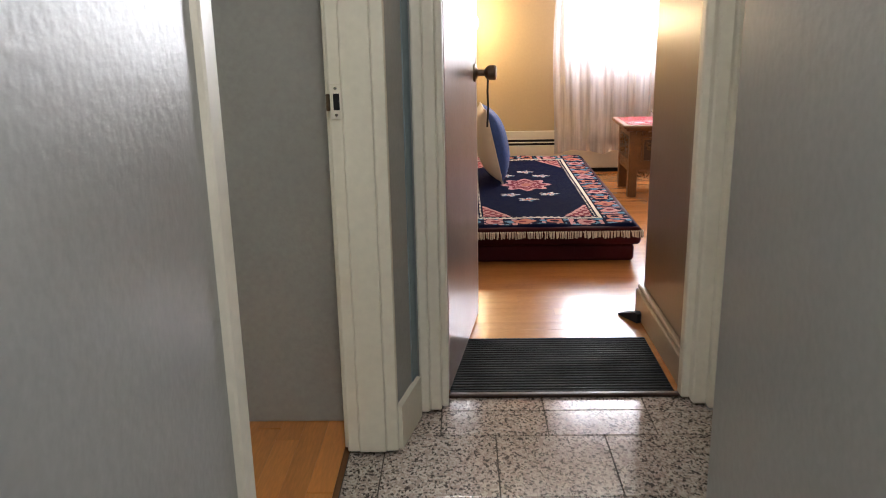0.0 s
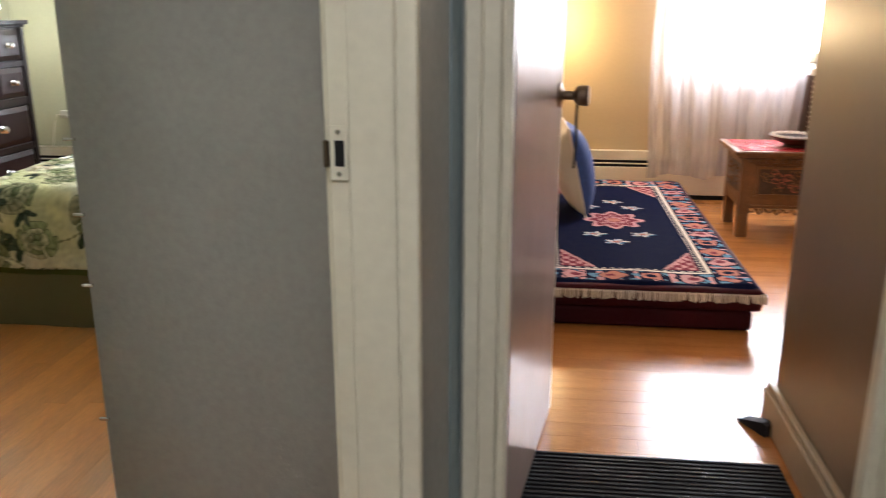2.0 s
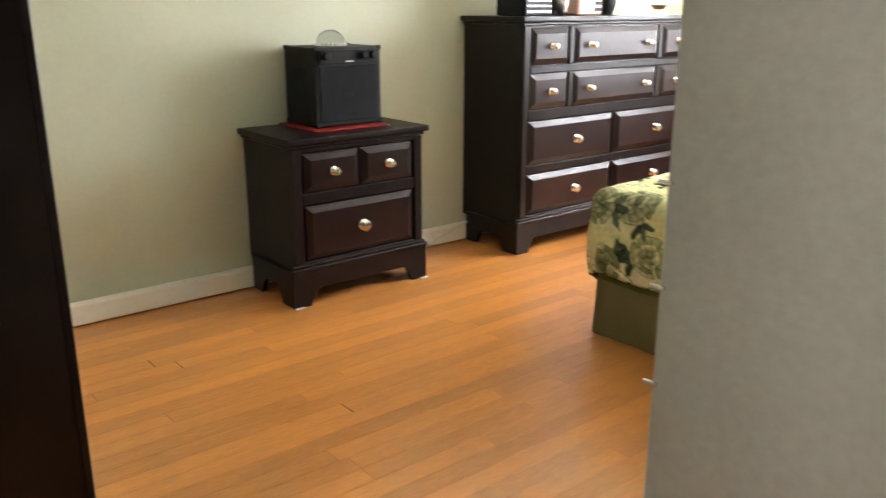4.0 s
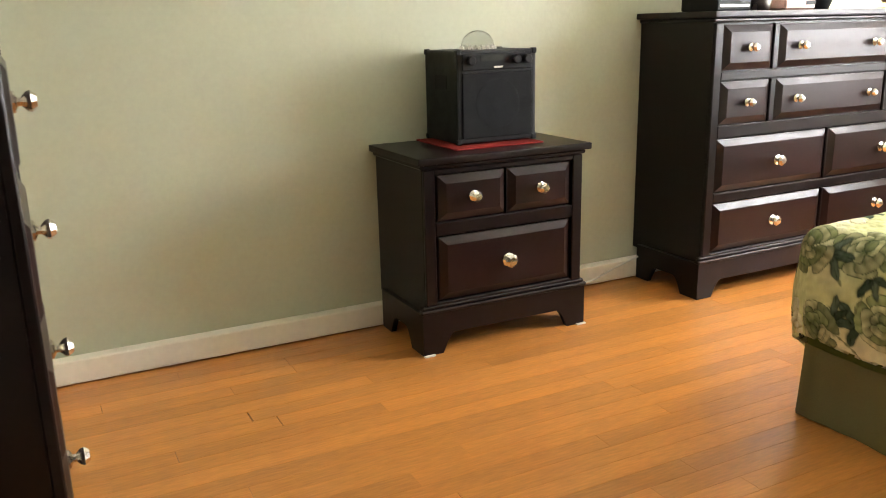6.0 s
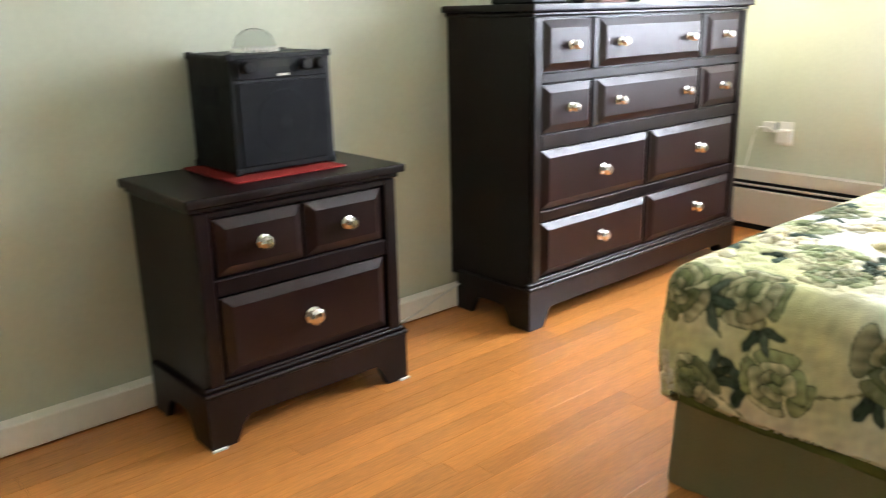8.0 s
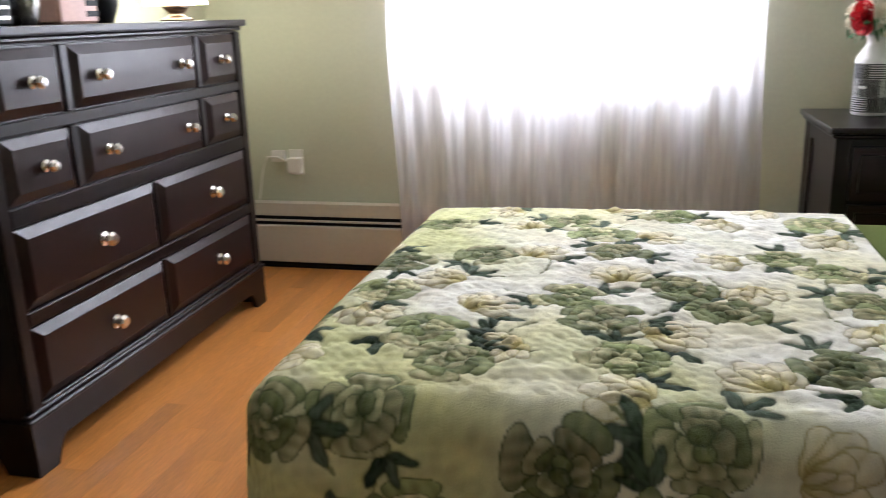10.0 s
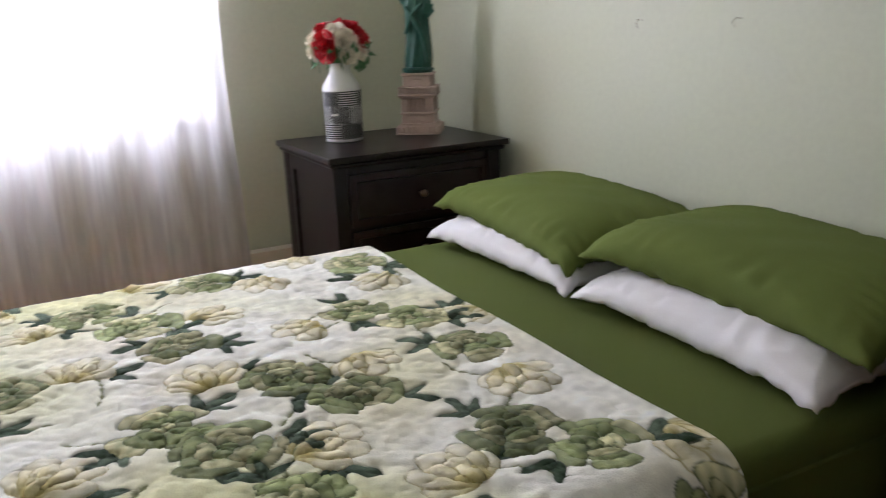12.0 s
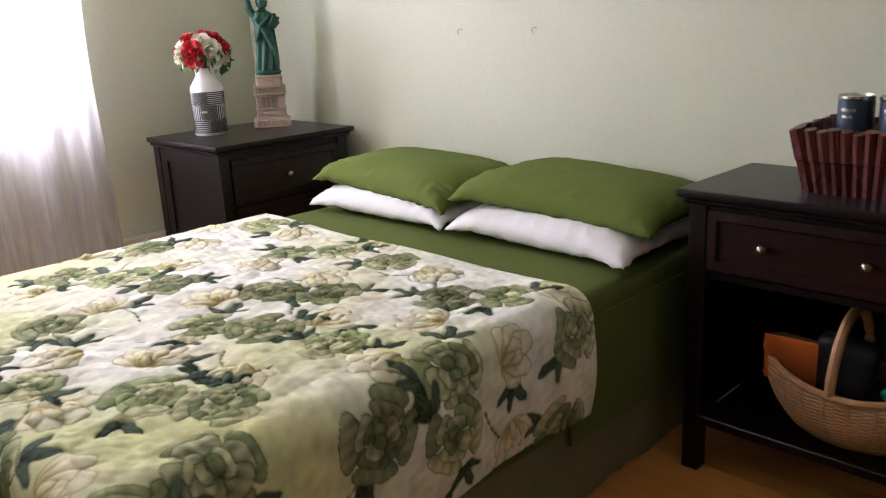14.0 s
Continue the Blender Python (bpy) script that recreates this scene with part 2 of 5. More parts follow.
def tube(points, radius, seg=8, bm=None, taper=None):
    bm = bm or bmesh.new()
    P = [Vector(p) for p in points]
    rings = []
    for i, p in enumerate(P):
        d = (P[min(i + 1, len(P) - 1)] - P[max(i - 1, 0)]).normalized()
        u = d.orthogonal().normalized() if abs(d.z) > 0.95 else d.cross(Vector((0, 0, 1))).normalized()
        v = d.cross(u)
        r = radius if taper is None else radius * taper[i]
        rings.append([bm.verts.new(p + r * (math.cos(2 * math.pi * k / seg) * u + math.sin(2 * math.pi * k / seg) * v)) for k in range(seg)])
    for a, b in zip(rings, rings[1:]):
        for k in range(seg):
            bm.faces.new((a[k], a[(k + 1) % seg], b[(k + 1) % seg], b[k]))
    bm.faces.new(rings[0])
    bm.faces.new(rings[-1][::-1])
    return bm


def prism(outline, y0, y1):
    """An outline in x, z pushed from y0 to y1."""
    bm = bmesh.new()
    a = [bm.verts.new((x, y0, z)) for x, z in outline]
    b = [bm.verts.new((x, y1, z)) for x, z in outline]
    bm.faces.new(a)
    bm.faces.new(b[::-1])
    for i in range(len(a)):
        j = (i + 1) % len(a)
        bm.faces.new((a[i], a[j], b[j], b[i]))
    return bm


def upright(outline, z0, z1):
    """A plan outline in x, y raised from z0 to z1."""
    bm = bmesh.new()
    a = [bm.verts.new((x, y, z0)) for x, y in outline]
    b = [bm.verts.new((x, y, z1)) for x, y in outline]
    bm.faces.new(a)
    bm.faces.new(b[::-1])
    for i in range(len(a)):
        j = (i + 1) % len(a)
        bm.faces.new((a[i], a[j], b[j], b[i]))
    return bm


def structure(name, bm, material, label, category="wall"):
    return tagged(obj(name, bm, material), label, category, kind="structure")


# ---- shell ----
H = 2.5
structure("wall_west", box(-4.02, -3.86, 3.42, 8.43, 0, H), SAGE, "sage green painted wall behind the dresser")
structure("wall_window_bedroom", boxes((-3.873, -2.90, 8.28, 8.43, 0, H), (-1.56, -0.70, 8.28, 8.43, 0, H), (-2.90, -1.56, 8.28, 8.43, 0, 0.84), (-2.90, -1.56, 8.28, 8.43, 2.08, H)), SAGE, "sage green wall with a wide window")
structure("wall_head", box(-0.70, -0.645, 4.70, 8.43, 0, H), SAGE, "sage green wall behind the bed head")
structure("wall_south", box(-3.873, -0.95, 3.42, 3.55, 0, H), SAGE, "sage green wall beside the bedroom door")
structure("wall_hall_near", box(-0.95, -0.82, 0.4, 3.500, 0, H), GREY, "glossy grey painted hall wall")
structure("wall_hall_far", upright([(-0.770, 4.385), (-0.645, 4.385), (-0.592, 4.62), (-0.770, 4.62)], 0, H), GREY, "short grey hall wall between two doors")
structure("wall_hall_corner", upright([(-0.607, 4.557), (-0.603, 4.556), (-0.590, 4.610), (-0.594, 4.612)], 0.132, H), BLUEGREY, "blue grey painted strip of hall wall")
structure("wall_hall_east", box(0.035, 0.45, 0.4, 3.80, 0, H), GREY, "grey painted hall wall with scuffs")
structure("wall_closet", boxes((1.20, 1.30, 3.3, 5.33, 0, H), (0.45, 1.20, 3.3, 3.4, 0, H)), GREY, "dim grey wall inside the side room")
structure("wall_hall_end", boxes((-0.775, -0.56, 4.62, 4.70, 0, H), (0.29, 0.45, 4.62, 4.72, 0, H), (-0.56, 0.29, 4.62, 4.72, 2.08, H)), GREY, "grey wall around the end doorway")
structure("wall_lintel", boxes((-0.95, -0.82, 3.50, 4.385, 2.10, H), (0.33, 0.45, 3.80, 4.62, 2.10, H)), GREY, "wall above the side doorways")
structure("wall_hall_back", box(-0.95, 0.45, 0.28, 0.40, 0, H), GREY, "grey wall at the start of the hall")
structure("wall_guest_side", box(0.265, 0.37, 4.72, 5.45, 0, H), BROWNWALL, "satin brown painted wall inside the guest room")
structure("wall_guest_south", box(0.37, 2.1, 5.33, 5.45, 0, H), TAN, "tan guest room wall")
structure("wall_guest_east", box(2.0, 2.1, 5.45, 8.70, 0, H), TAN, "tan guest room wall")
structure("wall_guest_west", box(-0.645, -0.58, 4.72, 8.55, 0, H), TAN, "tan guest room wall behind the door")
structure("wall_window_guest", boxes((-0.70, 0.30, 8.55, 8.70, 0, H), (1.60, 2.1, 8.55, 8.70, 0, H), (0.30, 1.60, 8.55, 8.70, 0, 0.86), (0.30, 1.60, 8.55, 8.70, 2.08, H)), TAN, "tan wall with a window")
structure("ceiling", box(-4.02, 2.1, 0.28, 8.70, H, H + 0.1), WHITE, "plain white ceiling", "ceiling")
structure("ground", box(-30, 30, -20, 60, -0.4, -0.30), mat("lawn", (0.07, 0.10, 0.04), 0.9), "grass outside the windows", "ground")
structure("partition_wall", box(-1.316, -0.775, 4.565, 4.60, 0.0005, H, 0.003), STUBGREY, "flat grey painted panel beside the bedroom door", "wall")

BASEW = mat("white_trim_paint", (0.88, 0.82, 0.71), 0.45, 0.05, 5, 45, 0.08)

# trims
def casing(bm, x, y, w, z1, along, out):
    """Stepped upright moulding: three strips."""
    for a, b, d in ((0, 0.30, 0.010), (0.30, 0.72, 0.016), (0.72, 1, 0.022)):
        if along == "x":
            addbox(bm, x + a * w, x + b * w, y, y - d * out, 0.012, z1, 0.002)
        else:
            addbox(bm, x, x + d * out, y + a * w, y + b * w, 0.012, z1, 0.002)
    return bm


def trim(name, bm, label, material=CREAM, category="trim"):
    return structure(name, bm, material, label, category)


trim("trim_near_jamb", boxes((-0.955, -0.8455, 3.501, 3.52, 0.005, 2.10), (-0.845, -0.806, 3.500, 3.560, 0.005, 2.12), bevel=0.004), "cream painted door jamb with chipped edge")
trim("trim_far_jamb", boxes((-0.775, -0.742, 4.368, 4.385, 0.01, 2.10), (-0.742, -0.668, 4.363, 4.385, 0.01, 2.10), (-0.668, -0.634, 4.370, 4.400, 0.01, 2.12), (-0.786, -0.771, 4.39, 4.46, 0.01, 2.12), bevel=0.003), "cream painted door jamb with a strike plate")
c = bmesh.new()
addbox(c, -0.585, -0.555, 4.600, 4.72, 0.01, 2.08, 0.004)
addbox(c, -0.555, -0.520, 4.612, 4.72, 0.01, 2.08, 0.004)
addbox(c, -0.520, -0.500, 4.635, 4.74, 0.01, 2.08, 0.004)
trim("trim_end_door_west", c, "cream painted door casing, yellowed at the edges")
c = bmesh.new()
addbox(c, 0.222, 0.250, 4.685, 4.735, 0.01, 2.08, 0.005)
addbox(c, 0.245, 0.290, 4.640, 4.72, 0.01, 2.08, 0.006)
addbox(c, 0.285, 0.330, 4.610, 4.70, 0.01, 2.08, 0.006)
addbox(c, 0.325, 0.392, 4.585, 4.66, 0.01, 2.08, 0.005)
trim("trim_end_door_east", c, "cream stepped door casing")
trim("trim_end_door_head", box(-0.585, 0.39, 4.61, 4.72, 2.08, 2.16, 0.004), "cream door head casing")
trim("trim_side_jamb", boxes((0.335, 0.45, 4.47, 4.585, 0.01, 2.10), (0.322, 0.336, 4.415, 4.49, 0.01, 2.10), bevel=0.003), "cream jamb of the side doorway")
trim("baseboard_hall", upright([(-0.641, 4.402), (-0.624, 4.402), (-0.580, 4.598), (-0.597, 4.600)], 0.0, 0.13), "cream hall baseboard", category="baseboard")
trim("baseboard_guest", boxes((0.238, 0.265, 4.735, 5.47, 0, 0.105), (0.245, 0.265, 4.735, 5.468, 0.105, 0.125), (0.238, 0.40, 5.45, 5.475, 0, 0.105), bevel=0.004), "glossy tan moulded baseboard", mat("tan_trim", (0.42, 0.33, 0.23), 0.35, 0.06), "baseboard")
trim("baseboard_west", boxes((-3.8595, -3.806, 3.55, 8.215, 0.006, 0.085), bevel=0.003), "cream painted baseboard with chips", BASEW, category="baseboard")
trim("baseboard_head", boxes((-0.718, -0.70, 4.70, 8.28, 0.006, 0.10), bevel=0.003), "cream painted baseboard", category="baseboard")
trim("threshold", box(-0.50, 0.235, 4.715, 4.735, 0, 0.012, 0.003), "dark wooden door threshold", DARKCARVE)


# ---- windows, curtains, heaters ----
def window(name, x0, x1, y, z0, z1, label):
    w = thing(name, pose((x0 + x1) / 2, y, z0), label, "window")
    w["kind"] = "structure"
    h, a = z1 - z0, (x1 - x0) / 2
    part("window_frame", boxes((-a, -a + 0.06, 0, 0.06, 0, h), (a - 0.06, a, 0, 0.06, 0, h), (-a + 0.06, a - 0.06, 0, 0.06, 0, 0.06), (-a + 0.06, a - 0.06, 0, 0.06, h - 0.06, h), (-a + 0.06, a - 0.06, 0.005, 0.055, h / 2 - 0.025, h / 2 + 0.025), bevel=0.004), CREAM, w)
    part("window_sill", box(-a - 0.04, a + 0.04, -0.075, -0.002, -0.03, -0.002, 0.006), CREAM, w)
    for k in (0, 1):
        p = part("pane", box(-a + 0.06, a - 0.06, 0.026, 0.032, 0.06 + k * (h / 2 - 0.035), h / 2 - 0.025 + k * (h / 2 - 0.035)), GLASS, w)
        p.visible_shadow = False
    return w


window("window_1", -2.898, -1.562, 8.34, 0.842, 2.078, "wide bedroom window with a cream frame")
window("window_2", 0.302, 1.598, 8.61, 0.862, 2.078, "guest room window with a cream frame")


def curtain(name, x0, x1, y, z0, z1, folds, seed, label):
    rnd = random.Random(seed)
    ph = [rnd.uniform(0, 6.3) for _ in range(6)]
    nx, nz = 150, 34
    bm = bmesh.new()
    rows = []
    for j in range(nz + 1):
        v = j / nz
        row = []
        for i in range(nx + 1):
            u = i / nx
            flare = 0.018 * (1 - v) * math.sin(5 * u + ph[5])
            wob = 0.022 * math.sin(folds * 6.283 * u + ph[0] + 0.6 * math.sin(3 * v + ph[1])) + 0.008 * math.sin(folds * 2.7 * 6.283 * u + ph[2] + v) + 0.010 * math.sin(folds * 0.41 * 6.283 * u + ph[3])
            row.append(bm.verts.new((x0 + (x1 - x0) * u + flare + 0.012 * math.sin(9 * v + ph[4]) * (u - 0.5) * 2, y + wob * (0.75 + 0.5 * (1 - v)), z0 + (z1 - z0) * v + (0.012 * math.sin(17 * u + ph[1]) if j == 0 else 0))))
        rows.append(row)
    for a, b in zip(rows, rows[1:]):
        for i in range(nx):
            bm.faces.new((a[i], a[i + 1], b[i + 1], b[i]))
    e = thing(name, pose(0, 0, 0), label, "curtain")
    part("panel", bm, SHEER, e, smooth=True)
    part("rod", tube([(x0 - 0.06, y, z1 + 0.005), (x1 + 0.06, y, z1 + 0.005)], 0.009), SILVER, e)
    return e


curtain("curtain", -2.97, -2.205, 8.118, 0.05, 2.25, 4, 3, "white sheer curtain hanging before the bedroom window")
curtain("curtain", -2.250, -1.50, 8.166, 0.05, 2.25, 4, 8, "white sheer curtain hanging before the bedroom window")
curtain("curtain", 0.22, 1.13, 8.395, 0.17, 2.25, 6, 5, "white sheer curtain over the guest room window")


def heater(x0, x1, y, label):
    h = thing("baseboard_heater", pose(0, y, 0), label, "heater")
    part("casing", boxes((x0, x1, -0.062, 0, 0.03, 0.205), bevel=0.004), HEATER, h)
    part("hood", prism([(x0, 0.250), (x1, 0.250), (x1, 0.308), (x0, 0.308)], -0.058, -0.002), HEATER, h)
    # dark boxes stand in for the shade in the slot and under the casing
    part("slot", box(x0 + 0.004, x1 - 0.004, -0.045, -0.002, 0.203, 0.252), DARKGAP, h)
    part("louvre", box(x0 + 0.002, x1 - 0.002, -0.060, -0.044, 0.223, 0.231, 0.002), HEATER, h)
    part("kick", box(x0 + 0.004, x1 - 0.004, -0.05, -0.002, 0, 0.032), DARKGAP, h)
    return h


heater(-3.858, -0.75, 8.278, "cream enamel baseboard heater under the bedroom window")
heater(-0.575, 1.95, 8.548, "cream enamel baseboard heater along the guest room wall")

# outlet with a plugged cord
o = thing("wall_outlet", pose(-3.475, 8.279, 0.49), "white wall outlet with a plug in it", "outlet")
part("plate", box(-0.036, 0.036, -0.007, 0, -0.058, 0.058, 0.003), PLASTICW, o)
part("plug", box(-0.026, 0.040, -0.055, -0.007, -0.045, 0.025, 0.010, 2), PLASTICW, o)
part("adapter", box(-0.105, -0.045, -0.040, -0.002, 0.005, 0.055, 0.008, 2), PLASTICW, o, "second white plug on its cord")
part("cord", tube([(-0.02, -0.03, 0.0), (-0.07, -0.05, 0.03), (-0.12, -0.05, 0.03), (-0.15, -0.04, -0.03), (-0.19, -0.03, -0.20)], 0.004, 6), PLASTICW, o)

# ---- doors ----
d = thing("door_1", pose(-0.497, 4.745, 0, 0, 0, -8.5), "open mauve brown flush door with a round knob", "door")
d["kind"] = "structure"
part("leaf", box(-0.036, 0, 0, 0.70, 0.012, 2.05, 0.002), DOORPAINT, d)
part("edge_strip", box(-0.0365, 0.0006, 0.701, 0.704, 0.012, 2.05), CREAM, d)
k = part("door_knob", lathe([(0.033, 0), (0.033, 0.005), (0.020, 0.010), (0.012, 0.014), (0.012, 0.038), (0.020, 0.043), (0.026, 0.052), (0.028, 0.074), (0.024, 0.080), (0.0, 0.080)], 24, pose(0, 0.635, 0.965, 0, 90, 0)), BRONZE, d, "dark bronze tulip knob", smooth=False)
part("strap", tube([(0.05, 0.635, 0.95), (0.048, 0.636, 0.90), (0.051, 0.632, 0.84), (0.047, 0.634, 0.77)], 0.004, 6), DARKCLOTH, d, "black wrist strap hung on the knob")
for z in (0.25, 1.05, 1.80):
    part("hinge", box(-0.044, -0.034, -0.004, 0.004, z, z + 0.09, 0.002), SILVER, d)

s = thing("strike_plate", pose(-0.748, 4.362, 0.93), "painted steel strike plate let into the jamb", "strike plate")
part("plate", box(-0.022, 0.006, -0.003, 0.0, 0, 0.085, 0.001), CREAM, s)
# black box on the plate's face paints the shade of the latch opening
part("hole_shade", box(-0.014, 0.001, -0.0045, -0.0031, 0.022, 0.062), DARKGAP, s)
part("lip", box(-0.032, -0.0225, -0.006, 0.002, 0.020, 0.062, 0.002), BRONZE, s)
for z in (0.010, 0.075):
    part("screw", lathe([(0.004, 0), (0.004, 0.0015), (0, 0.002)], 8, pose(-0.008, -0.003, z, 90)), SILVER, s)
s = thing("strike_plate", pose(0.322, 4.44, 0.93), "dark steel strike plate on the side jamb", "strike plate")
part("plate", box(-0.003, 0, -0.014, 0.014, 0, 0.07, 0.001), SILVER, s)
# latch opening's darkness again put on as a black box
part("hole_shade", box(-0.005, -0.0031, -0.011, 0.009, 0.015, 0.055), DARKGAP, s)

for z in (0.375, 0.664, 0.806, 0.950):
    tagged(obj("metal_clip", box(-1.328, -1.306, 4.560, 4.5655, z, z + 0.006, 0.001), SILVER), "small bright metal clip on the panel edge", "clip", "clips on the panel edge")

# door wedge and ribbed mat
w = prism([(0, 0), (0.115, 0), (0.115, 0.036), (0.10, 0.040), (0, 0.006)], -0.022, 0.022)
w = tagged(obj("door_wedge", w, RUBBER), "black rubber door wedge on the wooden floor", "door wedge")
w.matrix_world = pose(0.185, 5.46, 0.001, 0, 0, -62)
m = thing("door_mat", pose(-0.14, 4.96, 0), "black ribbed rubber mat lying in the doorway", "mat")
part("base", box(-0.357, 0.357, -0.225, 0.225, 0.0015, 0.006, 0.002), RUBBER, m)
bm = bmesh.new()
for i in range(23):
    y = -0.218 + i * 0.0198
    addbox(bm, -0.355, 0.355, y - 0.006, y + 0.006, 0.006, 0.012, 0.0025)
tagged(part("ribs", bm, RUBBER, m), kind="stuff")


# ---- bedroom furniture ----
def knob(parent, x, z, y, size=1.0):
    bm = lathe([(0.021 * size, 0), (0.021 * size, 0.004), (0.009 * size, 0.009), (0.009 * size, 0.014), (0.019 * size, 0.022), (0.021 * size, 0.028), (0.013 * size, 0.037), (0, 0.038)], 8, pose(x, y, z, 90))
    return part("knob", bm, NICKEL, parent, "faceted nickel knob")


def drawer(parent, x0, x1, z0, z1, knobs, lip=0.026, size=1.0):
    """A raised panel with broad sloping borders, and its knobs."""
    bm = bmesh.new()
    lo = [bm.verts.new(p) for p in ((x0, -0.002, z0), (x1, -0.002, z0), (x1, -0.002, z1), (x0, -0.002, z1))]
    md = [bm.verts.new(p) for p in ((x0, -0.010, z0), (x1, -0.010, z0), (x1, -0.010, z1), (x0, -0.010, z1))]
    hi = [bm.verts.new(p) for p in ((x0 + lip, -0.024, z0 + lip), (x1 - lip, -0.024, z0 + lip), (x1 - lip, -0.024, z1 - lip), (x0 + lip, -0.024, z1 - lip))]
    for a, b in ((lo, md), (md, hi)):
        for i in range(4):
            bm.faces.new((a[i], a[(i + 1) % 4], b[(i + 1) % 4], b[i]))
    bm.faces.new(hi)
    bm.faces.new(lo[::-1])
    d = part("drawer", bm, ESPRESSO_H, parent)
    for kx in knobs:
        knob(d, kx, (z0 + z1) / 2, -0.024, size)
    return d


def chest(name, m, W, D, Hh, rows, label, category, foot=0.10, plinth=0.15, overhang=0.025, sizes=1.05):
    """Case furniture: front at y = 0 facing -y, back at y = D. rows: (z0, z1, [(x0, x1, knobs)])."""
    c = thing(name, m, label, category)
    a = W / 2
    part("body", box(-a, a, 0.0, D, plinth - 0.02, Hh - 0.028), ESPRESSO, c)
    bm = bmesh.new()
    addbox(bm, -a - overhang, a + overhang, -overhang - 0.012, D + 0.004, Hh - 0.024, Hh, 0.006, 2)
    addbox(bm, -a - overhang * 0.5, a + overhang * 0.5, -overhang * 0.5 - 0.008, D, Hh - 0.040, Hh - 0.024, 0.005)
    part("top", bm, ESPRESSO, c)
    # bracket plinth
    def apron(x0, x1):
        n = 8
        pts = [(x0, 0.002), (x0 + 0.075, 0.002)]
        pts += [(x0 + 0.075 + 0.05 * k / n, 0.002 + (foot - 0.03) * math.sin(math.pi / 2 * k / n)) for k in range(1, n + 1)]
        pts += [(x1 - 0.125 + 0.05 * k / n, 0.002 + (foot - 0.03) * math.cos(math.pi / 2 * k / n)) for k in range(0, n)]
        pts += [(x1 - 0.075, 0.002), (x1, 0.002), (x1, plinth), (x0, plinth)]
        return pts
    part("plinth_front", prism(apron(-a - 0.018, a + 0.018), -0.020, 0.002), ESPRESSO, c)
    for sx in (-1, 1):
        g = prism(apron(0.002, D - 0.049), -0.010, 0.010)
        bmesh.ops.transform(g, matrix=pose(sx * (a + 0.008), 0, 0, 0, 0, 90), verts=g.verts)
        part("plinth_side", g, ESPRESSO, c)
    part("plinth_moulding", boxes((-a - 0.024, a + 0.024, -0.027, 0.004, plinth, plinth + 0.014), (-a - 0.016, a + 0.016, -0.018, 0.004, plinth + 0.014, plinth + 0.026), bevel=0.004), ESPRESSO, c)
    # face frame bars round every drawer opening
    bm = bmesh.new()
    prev = plinth + 0.026
    for z0, z1, cells in rows:
        addbox(bm, -a + 0.0405, a - 0.0405, -0.016, 0.0, prev, z0 - 0.006, 0.003)
        for (p0, p1, _), (q0, q1, _) in zip(cells, cells[1:]):
            addbox(bm, p1 + 0.005, q0 - 0.005, -0.016, 0.0, z0 - 0.004, z1 + 0.004, 0.003)
        prev = z1 + 0.006
    addbox(bm, -a + 0.0405, a - 0.0405, -0.016, 0, prev, Hh - 0.042, 0.003)
    for x0, x1 in ((-a, -a + 0.04), (a - 0.04, a)):
        addbox(bm, x0, x1, -0.018, 0.0, plinth + 0.027, Hh - 0.042, 0.003)
    part("face_frame", bm, ESPRESSO, c)
    for z0, z1, cells in rows:
        for x0, x1, kn in cells:
            drawer(c, x0, x1, z0, z1, kn, size=sizes if len(kn) == 1 and x1 - x0 > 0.35 else 0.78 * sizes)
    return c


# front faces +x: local -y goes to +x, local +x goes to +y
chest("dresser", pose(-3.452, 7.075, 0, 0, 0, 90), 1.335, 0.403, 1.122, [
    (0.192, 0.385, [(-0.620, -0.012, [-0.30]), (0.012, 0.620, [0.335])]),
    (0.435, 0.640, [(-0.620, -0.012, [-0.30]), (0.012, 0.620, [0.335])]),
    (0.700, 0.860, [(-0.620, -0.365, [-0.49]), (-0.325, 0.325, [-0.22, 0.22]), (0.365, 0.620, [0.49])]),
    (0.905, 1.070, [(-0.620, -0.365, [-0.49]), (-0.325, 0.325, [-0.22, 0.22]), (0.365, 0.620, [0.49])])],
    "wide dark espresso dresser with ten drawers and nickel knobs", "dresser")
ns = chest("nightstand", pose(-3.472, 5.512, 0, 0, 0, 90), 0.63, 0.382, 0.683, [
    (0.192, 0.410, [(-0.262, 0.262, [0.0])]),
    (0.468, 0.618, [(-0.262, -0.006, [-0.134]), (0.006, 0.262, [0.134])])],
    "dark espresso nightstand with three drawers against the green wall", "nightstand", sizes=1.2)
for y in (5.20, 5.83):
    tagged(obj("felt_pad", box(-3.49, -3.443, y - 0.02, y + 0.02, 0.0005, 0.005), PAPER), "white pad under a nightstand foot", "pad", "pads under the nightstand")
chest("tall_chest", pose(-2.50, 4.03, 0, 0, 0, 180), 0.52, 0.46, 1.38, [
    (0.2575 + 0.215 * i, 0.2575 + 0.215 * i + 0.175, [(-0.205, 0.205, [0.10])]) for i in range(5)],
    "tall dark espresso chest of drawers with nickel knobs", "chest", overhang=0.012, sizes=0.85)


